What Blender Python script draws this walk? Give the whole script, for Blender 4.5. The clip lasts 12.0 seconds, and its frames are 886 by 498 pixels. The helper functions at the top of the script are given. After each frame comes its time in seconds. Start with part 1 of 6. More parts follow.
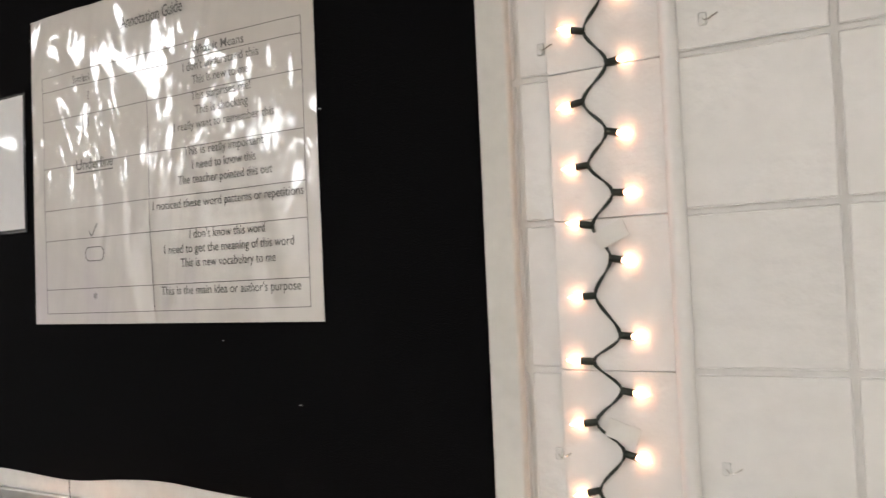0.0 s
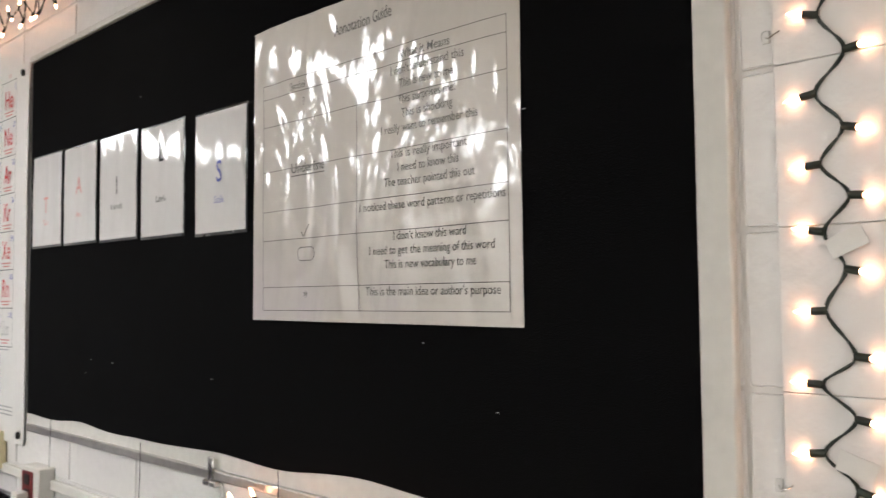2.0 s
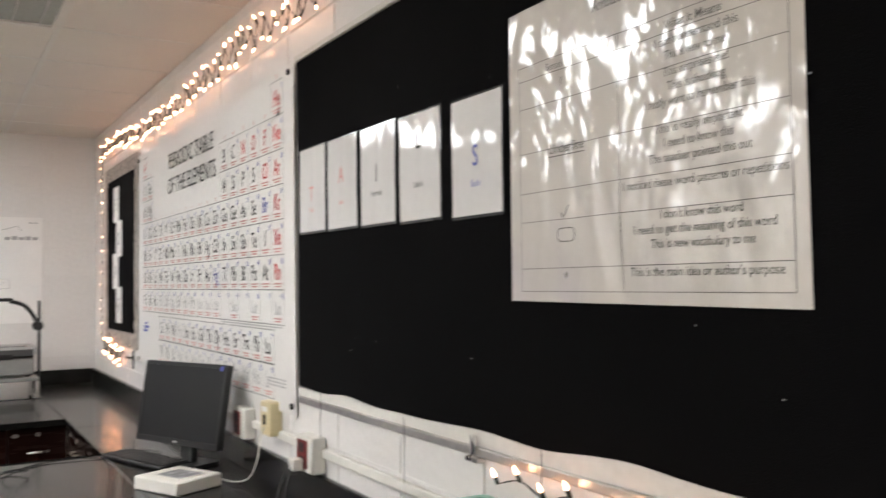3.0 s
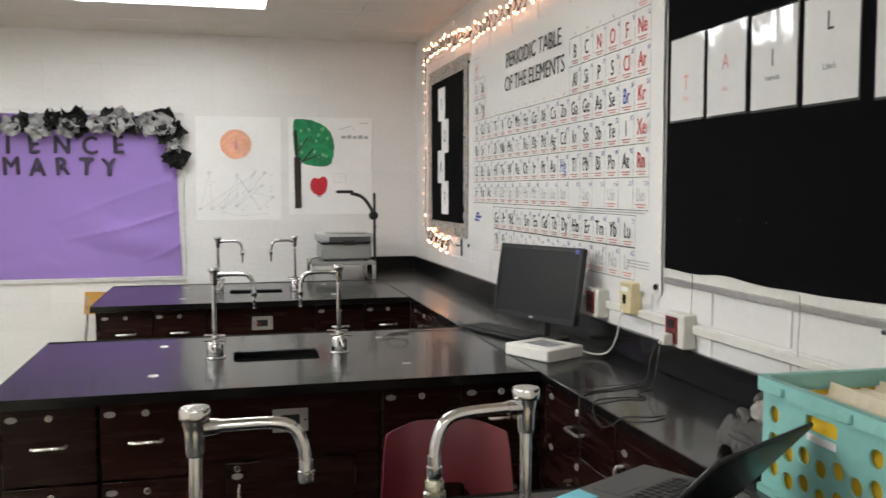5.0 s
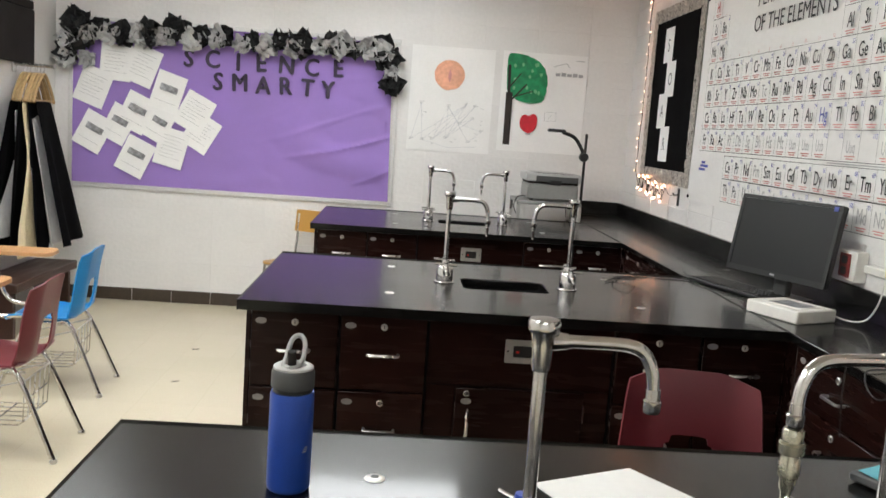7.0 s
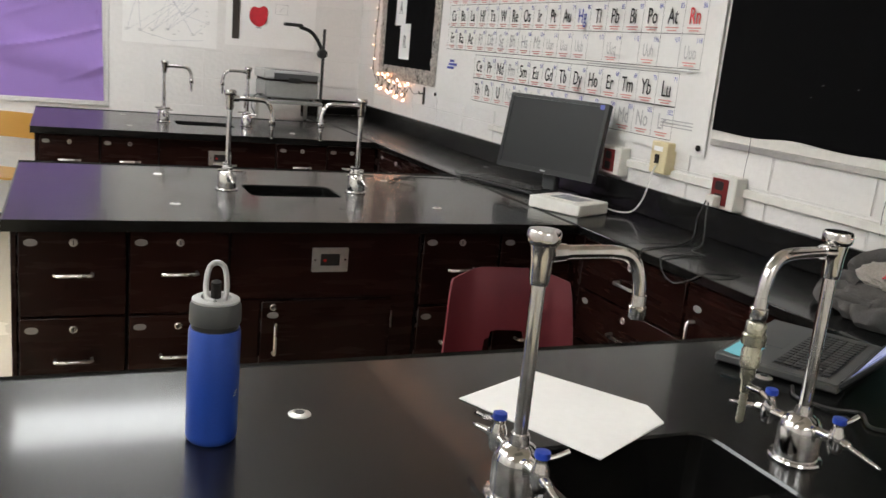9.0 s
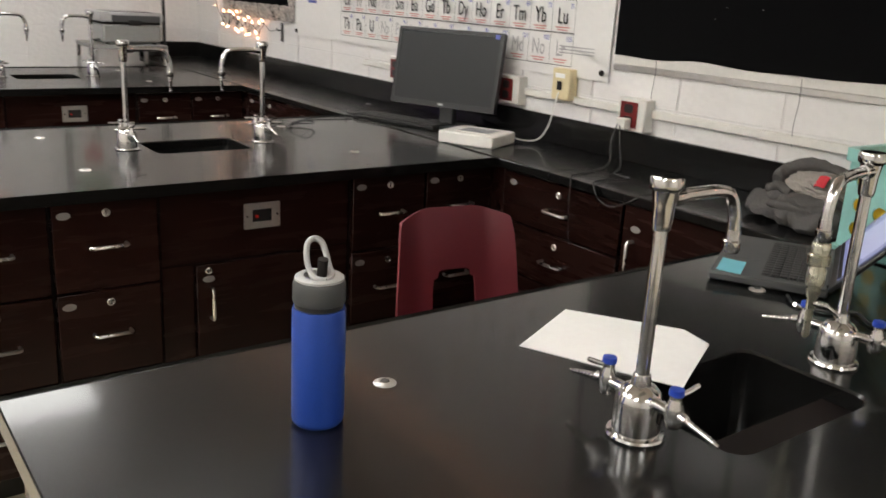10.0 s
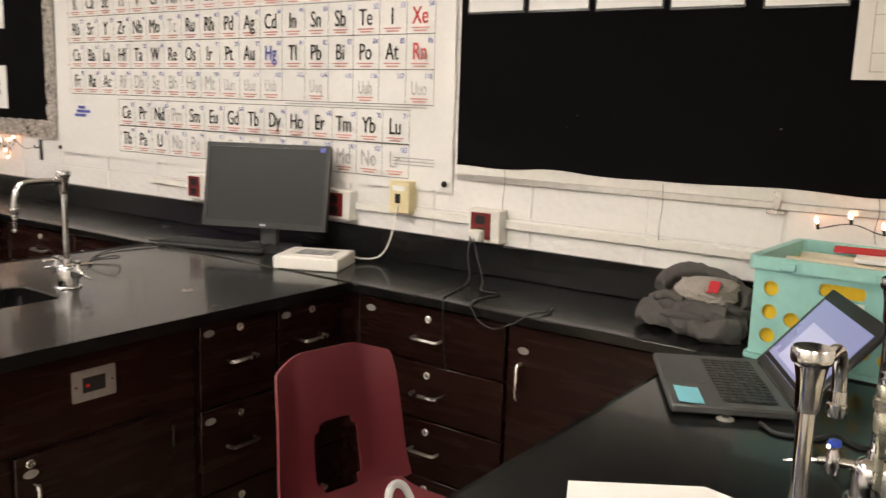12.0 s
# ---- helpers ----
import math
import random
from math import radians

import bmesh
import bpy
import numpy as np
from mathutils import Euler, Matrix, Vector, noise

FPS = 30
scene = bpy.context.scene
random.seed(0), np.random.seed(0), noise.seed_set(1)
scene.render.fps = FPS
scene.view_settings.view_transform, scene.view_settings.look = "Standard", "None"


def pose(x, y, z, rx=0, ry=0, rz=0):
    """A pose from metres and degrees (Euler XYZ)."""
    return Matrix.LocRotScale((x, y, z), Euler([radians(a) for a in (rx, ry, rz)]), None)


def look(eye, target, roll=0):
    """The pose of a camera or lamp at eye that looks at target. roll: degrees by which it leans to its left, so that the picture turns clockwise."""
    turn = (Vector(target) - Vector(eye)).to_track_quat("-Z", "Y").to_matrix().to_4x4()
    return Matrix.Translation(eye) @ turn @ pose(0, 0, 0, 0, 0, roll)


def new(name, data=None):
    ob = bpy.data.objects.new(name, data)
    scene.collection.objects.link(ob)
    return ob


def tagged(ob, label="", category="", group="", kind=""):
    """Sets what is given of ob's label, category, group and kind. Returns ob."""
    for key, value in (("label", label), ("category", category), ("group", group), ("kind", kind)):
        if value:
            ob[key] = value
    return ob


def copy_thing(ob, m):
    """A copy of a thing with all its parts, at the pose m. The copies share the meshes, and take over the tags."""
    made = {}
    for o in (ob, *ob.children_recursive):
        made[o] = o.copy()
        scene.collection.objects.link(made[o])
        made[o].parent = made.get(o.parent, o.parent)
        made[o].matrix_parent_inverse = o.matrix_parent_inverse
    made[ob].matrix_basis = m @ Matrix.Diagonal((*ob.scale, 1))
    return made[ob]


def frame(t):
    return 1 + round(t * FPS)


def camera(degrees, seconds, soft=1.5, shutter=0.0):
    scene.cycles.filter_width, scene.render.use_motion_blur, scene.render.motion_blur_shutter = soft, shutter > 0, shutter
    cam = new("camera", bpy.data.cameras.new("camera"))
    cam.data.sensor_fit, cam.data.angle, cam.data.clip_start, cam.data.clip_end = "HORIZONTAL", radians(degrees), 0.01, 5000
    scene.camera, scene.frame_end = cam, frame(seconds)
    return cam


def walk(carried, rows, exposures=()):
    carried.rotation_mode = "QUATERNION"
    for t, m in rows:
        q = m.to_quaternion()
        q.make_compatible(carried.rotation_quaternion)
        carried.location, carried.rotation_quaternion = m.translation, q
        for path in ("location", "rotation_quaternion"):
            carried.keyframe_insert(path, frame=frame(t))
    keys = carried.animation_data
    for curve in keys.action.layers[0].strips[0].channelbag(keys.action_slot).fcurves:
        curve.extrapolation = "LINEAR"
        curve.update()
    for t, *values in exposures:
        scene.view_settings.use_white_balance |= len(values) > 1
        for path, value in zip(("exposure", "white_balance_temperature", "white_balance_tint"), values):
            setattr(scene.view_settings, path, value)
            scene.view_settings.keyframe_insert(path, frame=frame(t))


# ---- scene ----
cam = camera(54.1, 12.0, soft=1.45, shutter=0.35)
PATH = [
    (0, (-1.088, -7.025, 1.641), (0.628, -6.0, 1.719), -2.4),
    (0.5, (-1.068, -7.012, 1.643), (0.562, -5.858, 1.743), -1.8),
    (1, (-1.055, -7.005, 1.644), (0.485, -5.734, 1.758), -1.4),
    (1.5, (-1.043, -7.005, 1.634), (0.444, -5.673, 1.759), -0.7),
    (2, (-1.046, -7.0, 1.635), (0.382, -5.604, 1.747), -0.5),
    (2.5, (-1.064, -6.985, 1.639), (0.2, -5.438, 1.738), -0.8),
    (3, (-1.091, -6.949, 1.636), (-0.068, -5.232, 1.71), -0.8),
    (4.8, (-1.502, -6.959, 1.568), (-0.957, -5.039, 1.435), -0.3),
    (5, (-1.526, -6.965, 1.569), (-1.039, -5.03, 1.432), -0.1),
    (5.5, (-1.584, -6.989, 1.557), (-1.238, -5.026, 1.396), 0.7),
    (6, (-1.652, -6.93, 1.539), (-1.481, -4.946, 1.344), 1.3),
    (6.5, (-1.7, -6.861, 1.515), (-1.586, -4.876, 1.299), 2.3),
    (7, (-1.771, -6.828, 1.502), (-1.66, -4.85, 1.23), 4.1),
    (7.5, (-1.901, -6.836, 1.488), (-1.589, -4.893, 1.13), 4.0),
    (7.7, (-1.96, -6.831, 1.486), (-1.549, -4.913, 1.098), 3.4),
    (9.5, (-2.222, -6.518, 1.462), (-1.267, -4.829, 0.978), 5.1),
    (10, (-2.419, -6.417, 1.47), (-1.271, -4.88, 0.904), 3.2),
    (10.5, (-2.477, -6.302, 1.47), (-1.199, -4.885, 0.873), 3.0),
    (11, (-2.47, -6.168, 1.507), (-1.115, -4.768, 1.056), -0.0),
    (11.5, (-2.469, -6.064, 1.512), (-1.025, -4.726, 1.157), 1.4),
    (12, (-2.494, -5.935, 1.507), (-0.902, -4.771, 1.17), 1.7),
]
walk(cam, [(t, look(eye, target, roll)) for t, eye, target, roll in PATH],
     exposures=[(0.0, 0.03, 6300, 9), (2.0, -0.02, 6250, 8), (3.0, 0.10, 6300, 8), (5.0, -0.05, 6200, 5), (7.5, 0.03, 6230, 5), (9.5, -0.08, 6350, 7), (10.3, 0.03, 6680, 8), (11.0, 0.34, 7000, 9), (12.0, 0.19, 7200, 10)])

# ---------------------------------------------------------------- light
world = bpy.data.worlds.new("world")
scene.world = world
world.use_nodes = True
world.node_tree.nodes["Background"].inputs[0].default_value = (0.9, 0.93, 1.0, 1)
world.node_tree.nodes["Background"].inputs[1].default_value = 0.02
LAMP = 16.0          # troffer diffusers
BULB = 20.0         # string light bulbs
LAMP_COLOUR = (1.0, 0.98, 0.965)
BULB_COLOUR = (1.0, 0.44, 0.23)

# ---------------------------------------------------------------- plan
ROOM_W, ROOM_S, ROOM_H = -4.42, -9.4, 2.75
TOP = 0.915                     # worktop height
BENCH_END, SIDE_FRONT = -2.265, -0.44
PITCH = 2.235
FRONTS = {"far": -4.07 + PITCH, "mid": -4.07, "near": -4.07 - PITCH}
DEPTH = 1.08
SINK = (-1.335, 0.57)           # sink centre: x, and y behind the front edge


# ---------------------------------------------------------------- materials
def mat(name, colour, rough=0.5, metal=0.0, grain=40.0, amount=0.08, stain=2.5, stain_amount=0.08, bump=0.0,
        bump_scale=200.0, coat=0.0, coat_rough=0.05, rough_var=0.1, spread=0.0, stretch=(1, 1, 1), emission=None, strength=0.0,
        coat_bump=0.0, spec=0.5, coat_ior=1.5):
    """A surface with colour variation at two scales, varied gloss and fine relief."""
    m = bpy.data.materials.new(name)
    m.use_nodes = True
    nt = m.node_tree
    n, l = nt.nodes, nt.links
    b = n["Principled BSDF"]
    co = n.new("ShaderNodeTexCoord")
    mp = n.new("ShaderNodeMapping")
    mp.inputs["Scale"].default_value = stretch
    l.new(co.outputs["Object"], mp.inputs[0])
    f = n.new("ShaderNodeTexNoise")
    f.inputs["Scale"].default_value, f.inputs["Detail"].default_value = grain, 4
    s = n.new("ShaderNodeTexNoise")
    s.inputs["Scale"].default_value, s.inputs["Detail"].default_value = stain, 5
    for t in (f, s):
        l.new(mp.outputs[0], t.inputs["Vector"])
    def scaled(out, amt):
        r = n.new("ShaderNodeMapRange")
        r.inputs["From Min"].default_value, r.inputs["From Max"].default_value = 0.25, 0.75
        r.inputs["To Min"].default_value, r.inputs["To Max"].default_value = 1 - amt, 1 + amt
        l.new(out, r.inputs[0])
        return r.outputs[0]
    def times(a, c):
        k = n.new("ShaderNodeMath")
        k.operation = "MULTIPLY"
        l.new(a, k.inputs[0])
        l.new(c, k.inputs[1])
        return k.outputs[0]
    v = times(scaled(f.outputs["Fac"], amount), scaled(s.outputs["Fac"], stain_amount))
    if spread:
        o = n.new("ShaderNodeObjectInfo")
        r = n.new("ShaderNodeMapRange")
        r.inputs["To Min"].default_value, r.inputs["To Max"].default_value = 1 - spread, 1 + spread
        l.new(o.outputs["Random"], r.inputs[0])
        v = times(v, r.outputs[0])
    mx = n.new("ShaderNodeVectorMath")
    mx.operation = "SCALE"
    mx.inputs[0].default_value = colour
    l.new(v, mx.inputs["Scale"])
    l.new(mx.outputs[0], b.inputs["Base Color"])
    rr = n.new("ShaderNodeMapRange")
    rr.inputs["From Min"].default_value, rr.inputs["From Max"].default_value = 0.3, 0.7
    rr.inputs["To Min"].default_value, rr.inputs["To Max"].default_value = max(0.02, rough * (1 - rough_var * 2)), min(1, rough * (1 + rough_var * 2))
    l.new(s.outputs["Fac"], rr.inputs[0])
    l.new(rr.outputs[0], b.inputs["Roughness"])
    b.inputs["Metallic"].default_value = metal
    b.inputs["Specular IOR Level"].default_value = spec
    if coat:
        b.inputs["Coat Weight"].default_value, b.inputs["Coat Roughness"].default_value = coat, coat_rough
        b.inputs["Coat IOR"].default_value = coat_ior
        if coat_bump:
            cn = n.new("ShaderNodeTexNoise")
            cn.inputs["Scale"].default_value, cn.inputs["Detail"].default_value = 3.9, 2.5
            cn.inputs["Distortion"].default_value = 1.2
            cm = n.new("ShaderNodeMapping")
            cm.inputs["Scale"].default_value = (1.6, 0.45, 1)
            l.new(co.outputs["Object"], cm.inputs[0])
            l.new(cm.outputs[0], cn.inputs["Vector"])
            cb = n.new("ShaderNodeBump")
            cb.inputs["Strength"].default_value, cb.inputs["Distance"].default_value = 1.0, coat_bump
            l.new(cn.outputs["Fac"], cb.inputs["Height"])
            l.new(cb.outputs[0], b.inputs["Coat Normal"])
    if bump:
        bn = n.new("ShaderNodeTexNoise")
        bn.inputs["Scale"].default_value, bn.inputs["Detail"].default_value = bump_scale, 3
        l.new(mp.outputs[0], bn.inputs["Vector"])
        bp = n.new("ShaderNodeBump")
        bp.inputs["Strength"].default_value, bp.inputs["Distance"].default_value = 1.0, bump
        l.new(bn.outputs["Fac"], bp.inputs["Height"])
        l.new(bp.outputs[0], b.inputs["Normal"])
    if emission:
        b.inputs["Emission Color"].default_value = (*emission, 1)
        b.inputs["Emission Strength"].default_value = strength
    return m


M = {}
M["wall"] = mat("wall_paint", (0.77, 0.75, 0.73), 0.36, bump=0.0022, bump_scale=42, amount=0.03, stain=1.2, stain_amount=0.04, spread=0.02)
M["joint"] = mat("mortar_paint", (0.72, 0.70, 0.68), 0.6, bump=0.001, bump_scale=90, amount=0.05)
M["ceiling"] = mat("ceiling_tile", (0.74, 0.70, 0.65), 0.9, bump=0.002, bump_scale=160, grain=220, amount=0.07, stain_amount=0.04)
M["tee"] = mat("ceiling_grid", (0.72, 0.70, 0.66), 0.5, amount=0.03)
M["base_tile"] = mat("base_tile", (0.045, 0.032, 0.022), 0.4, spread=0.15, amount=0.15)
M["top"] = mat("black_epoxy", (0.006, 0.0058, 0.0056), 0.25, grain=90, amount=0.3, stain=2.5, stain_amount=0.15, rough_var=0.05, spec=0.20, bump=0.00012, bump_scale=350, coat=0.30, coat_rough=0.08)
M["wood"] = mat("dark_mahogany", (0.0135, 0.0048, 0.0037), 0.26, grain=14, amount=0.14, stain=3, stain_amount=0.2, stretch=(1, 9, 9), bump=0.0003, bump_scale=60, spread=0.18, spec=0.16)
M["dark_wood"] = mat("brown_wood", (0.05, 0.022, 0.015), 0.45, grain=14, amount=0.3, stretch=(9, 1, 9))
# darker copy of the mahogany, with the shade of the gaps put into its colour
M["recess"] = mat("wood_with_gap_shade", (0.006, 0.003, 0.0025), 0.6, amount=0.2, spec=0.2)
M["chrome"] = mat("chrome", (0.62, 0.61, 0.60), 0.13, 1.0, amount=0.1, stain=20, stain_amount=0.15, rough_var=0.3)
M["steel"] = mat("brushed_steel", (0.60, 0.585, 0.56), 0.28, 1.0, amount=0.12, rough_var=0.2)
M["alu"] = mat("aluminium", (0.60, 0.585, 0.555), 0.38, 0.85, amount=0.08, stain_amount=0.1)
M["brass"] = mat("tarnished_brass", (0.46, 0.45, 0.36), 0.26, 0.9, amount=0.25, stain=30, stain_amount=0.3)
M["black_fabric"] = mat("black_fabric", (0.0034, 0.0033, 0.0037), 1.0, grain=500, amount=0.35, stain=1.5, stain_amount=0.25, bump=0.0006, bump_scale=420, spec=0.06)
M["purple"] = mat("purple_fabric", (0.31, 0.195, 0.53), 0.85, grain=300, amount=0.06, stain=2, stain_amount=0.07, bump=0.0004, bump_scale=320)
M["paper"] = mat("white_paper", (0.87, 0.86, 0.84), 0.8, grain=60, amount=0.02, stain=3, stain_amount=0.04)
M["poster"] = mat("butcher_paper", (0.85, 0.835, 0.815), 0.75, grain=60, amount=0.02, stain=3, stain_amount=0.05, bump=0.002, bump_scale=9)
M["cream_paper"] = mat("backing_paper", (0.66, 0.64, 0.60), 0.8, amount=0.05, stain_amount=0.1)
M["laminate"] = mat("laminated_sheet", (0.60, 0.565, 0.52), 0.5, amount=0.02, coat=1.0, coat_rough=0.075, coat_bump=0.021, coat_ior=1.75)
M["laminate_card"] = mat("laminated_card", (0.68, 0.67, 0.66), 0.5, amount=0.02, coat=1.0, coat_rough=0.06, coat_bump=0.006)
M["film_edge"] = mat("lamination_edge", (0.05, 0.05, 0.05), 0.2, coat=0.5)
M["vinyl"] = mat("banner_vinyl", (0.76, 0.745, 0.72), 0.5, amount=0.02, stain_amount=0.03)
M["ink"] = mat("black_ink", (0.025, 0.024, 0.024), 0.6, amount=0.1)
M["ink_soft"] = mat("faded_black_ink", (0.12, 0.112, 0.105), 0.6, amount=0.2)
M["pencil"] = mat("pencil_grey", (0.50, 0.50, 0.54), 0.7, amount=0.2)
M["proj_grey"] = mat("warm_grey_enamel", (0.25, 0.25, 0.24), 0.4, amount=0.05)
M["plate_grey"] = mat("dull_number_plate", (0.30, 0.29, 0.28), 0.4, 0.3, amount=0.1)
M["ink_grey"] = mat("grey_ink", (0.42, 0.41, 0.41), 0.6, amount=0.1)
M["ink_red"] = mat("red_ink", (0.55, 0.04, 0.045), 0.6, amount=0.1)
M["ink_pink"] = mat("faded_red_ink", (0.62, 0.27, 0.25), 0.6, amount=0.1)
M["ink_blue"] = mat("blue_ink", (0.09, 0.11, 0.42), 0.6, amount=0.1)
M["orange"] = mat("orange_crayon", (0.78, 0.40, 0.27), 0.8, grain=45, amount=0.14, stain=6, stain_amount=0.14)
M["green"] = mat("green_paint_paper", (0.018, 0.22, 0.085), 0.7, grain=20, amount=0.35, stain=9, stain_amount=0.3)
M["light_green"] = mat("pale_green_paint", (0.16, 0.40, 0.20), 0.7, grain=20, amount=0.25)
M["red_paper"] = mat("red_paper", (0.56, 0.02, 0.035), 0.6, amount=0.1, stain=8, stain_amount=0.15)
M["dark_brown"] = mat("black_brown_paper", (0.03, 0.022, 0.018), 0.75, amount=0.2)
M["tissue_black"] = mat("black_tissue", (0.012, 0.012, 0.012), 0.85, amount=0.3, spread=0.3)
M["tissue_white"] = mat("white_tissue", (0.50, 0.49, 0.485), 0.85, amount=0.1, spread=0.15)
M["letter"] = mat("dark_letter_card", (0.035, 0.022, 0.05), 0.7, amount=0.1)
M["glitter"] = mat("silver_glitter", (0.44, 0.41, 0.37), 0.32, 0.6, grain=70, amount=0.75, stain=25, stain_amount=0.35, bump=0.003, bump_scale=90)
M["maroon"] = mat("maroon_plastic", (0.138, 0.021, 0.029), 0.38, grain=300, amount=0.08, bump=0.0003, bump_scale=500, stain_amount=0.1)
M["blue_plastic"] = mat("blue_plastic", (0.02, 0.23, 0.56), 0.36, grain=300, amount=0.06, bump=0.0003, bump_scale=500)
M["tan_plastic"] = mat("tan_plastic", (0.50, 0.27, 0.06), 0.4, grain=300, amount=0.06)
M["tan_wood"] = mat("tan_laminate", (0.46, 0.25, 0.11), 0.4, grain=18, amount=0.15, stretch=(1, 8, 1))
M["monitor"] = mat("black_monitor_plastic", (0.012, 0.012, 0.0125), 0.35, grain=400, amount=0.1)
M["screen"] = mat("dark_lcd", (0.014, 0.015, 0.0155), 0.36, amount=0.03, stain_amount=0.03, rough_var=0.02, spec=0.30)
M["key"] = mat("keyboard_black", (0.012, 0.012, 0.012), 0.45, amount=0.1)
M["white_plastic"] = mat("white_plastic", (0.74, 0.72, 0.67), 0.4, amount=0.04)
M["ivory"] = mat("ivory_plastic", (0.70, 0.60, 0.36), 0.4, amount=0.05)
M["red_plastic"] = mat("red_outlet_face", (0.16, 0.012, 0.012), 0.4, amount=0.1)
M["black_plastic"] = mat("black_plastic", (0.012, 0.012, 0.012), 0.4, amount=0.1)
M["grey_plastic"] = mat("grey_plastic", (0.060, 0.062, 0.062), 0.45, grain=300, amount=0.05)
M["light_grey"] = mat("light_grey_plastic", (0.42, 0.42, 0.415), 0.4, amount=0.04)
M["bottle"] = mat("blue_anodised", (0.020, 0.075, 0.42), 0.36, 0.35, grain=300, amount=0.05, stain=8, stain_amount=0.06, coat=0.3, coat_rough=0.25)
M["valve_blue"] = mat("valve_blue", (0.02, 0.06, 0.42), 0.4, amount=0.05)
M["teal"] = mat("teal_crate_plastic", (0.28, 0.56, 0.51), 0.42, amount=0.05, stain_amount=0.05)
M["yellow"] = mat("yellow_folder", (0.78, 0.50, 0.02), 0.6, amount=0.06)
M["manila"] = mat("manila_folder", (0.60, 0.53, 0.40), 0.7, amount=0.08, spread=0.12)
M["hoodie"] = mat("grey_knit", (0.082, 0.076, 0.073), 0.95, grain=260, amount=0.25, stain=7, stain_amount=0.2, bump=0.0012, bump_scale=380)
M["hoodie_light"] = mat("light_grey_knit", (0.34, 0.31, 0.28), 0.95, grain=260, amount=0.2, bump=0.0012, bump_scale=380)
M["note"] = mat("sticky_note", (0.20, 0.58, 0.68), 0.7, amount=0.03)
M["tape"] = mat("translucent_tape", (0.74, 0.72, 0.68), 0.3, amount=0.05)
M["clear"] = mat("clear_plastic", (0.74, 0.73, 0.71), 0.15, coat=1.0)
M["grid_grey"] = mat("grid_line_grey", (0.22, 0.215, 0.21), 0.6)
M["wire_green"] = mat("green_wire", (0.012, 0.020, 0.014), 0.45, amount=0.2)
M["cream_cloth"] = mat("cream_cloth", (0.62, 0.52, 0.33), 0.9, amount=0.08, bump=0.0006, bump_scale=300)
M["white_cloth"] = mat("white_cloth", (0.55, 0.53, 0.52), 0.9, amount=0.08, bump=0.0006, bump_scale=300)
M["hanger"] = mat("wooden_hanger", (0.42, 0.28, 0.13), 0.5, amount=0.15, spread=0.25)
M["slate"] = mat("dark_grey_metal", (0.020, 0.017, 0.016), 0.8, amount=0.08, spec=0.2)
M["lens"] = mat("dark_glass", (0.01, 0.01, 0.011), 0.08)
M["frame"] = mat("satin_aluminium_frame", (0.68, 0.67, 0.65), 0.4, 0.3, amount=0.05)
M["photo"] = mat("dark_photo", (0.27, 0.27, 0.28), 0.5, grain=30, amount=0.5, stain=14, stain_amount=0.6)
M["scuff"] = mat("floor_scuff", (0.05, 0.045, 0.04), 0.7)
M["display"] = mat("lit_display", (0.1, 0.1, 0.14), 0.3, emission=(0.36, 0.40, 0.80), strength=0.45)
M["display_light"] = mat("lit_display_window", (0.3, 0.3, 0.35), 0.3, emission=(0.46, 0.50, 0.86), strength=0.50)
M["led"] = mat("red_led", (0.3, 0.0, 0.0), 0.4, emission=(1, 0.05, 0.03), strength=0.15)
M["diffuser"] = mat("lit_diffuser", (0.8, 0.8, 0.8), 0.5, emission=LAMP_COLOUR, strength=LAMP)
M["louvre"] = mat("unlit_louvre", (0.36, 0.37, 0.34), 0.4, 0.3)
M["bulb"] = mat("lit_bulb", (0.9, 0.8, 0.7), 0.2, emission=BULB_COLOUR, strength=BULB)


def floor_material():
    m = mat("vinyl_floor", (0.60, 0.535, 0.40), 0.26, grain=130, amount=0.06, stain=1.1, stain_amount=0.03, rough_var=0.03)
    n, l = m.node_tree.nodes, m.node_tree.links
    b = n["Principled BSDF"]
    src = b.inputs["Base Color"].links[0].from_socket
    co = n.new("ShaderNodeTexCoord")
    br = n.new("ShaderNodeTexBrick")
    br.offset = 0
    br.inputs["Scale"].default_value = 1.0
    br.inputs["Brick Width"].default_value = br.inputs["Row Height"].default_value = 0.3048
    br.inputs["Mortar Size"].default_value = 0.0012
    br.inputs["Color1"].default_value, br.inputs["Color2"].default_value = (1, 1, 1, 1), (0.975, 0.975, 0.968, 1)
    br.inputs["Mortar"].default_value = (0.90, 0.89, 0.86, 1)
    l.new(co.outputs["Object"], br.inputs["Vector"])
    mx = n.new("ShaderNodeVectorMath")
    mx.operation = "MULTIPLY"
    l.new(src, mx.inputs[0])
    l.new(br.outputs["Color"], mx.inputs[1])
    l.new(mx.outputs[0], b.inputs["Base Color"])
    return m


M["floor"] = floor_material()


# ---------------------------------------------------------------- mesh helpers
def part(name, bm, material, parent=None, label="", smooth=True, m=None):
    """Links a bmesh as one mesh object under a thing or a part."""
    me = bpy.data.meshes.new(name)
    bmesh.ops.recalc_face_normals(bm, faces=bm.faces)
    bm.to_mesh(me)
    bm.free()
    if smooth:
        me.shade_smooth()
        me.set_sharp_from_angle(angle=radians(38))
    me.materials.append(material)
    ob = new(name, me)
    ob.parent = parent
    if m is not None:
        ob.matrix_basis = m
    return tagged(ob, label)


def thing(name, m, label, category, group="", kind=""):
    ob = new(name)
    ob.empty_display_size = 0.05
    ob.matrix_basis = m
    return tagged(ob, label, category, group, kind)


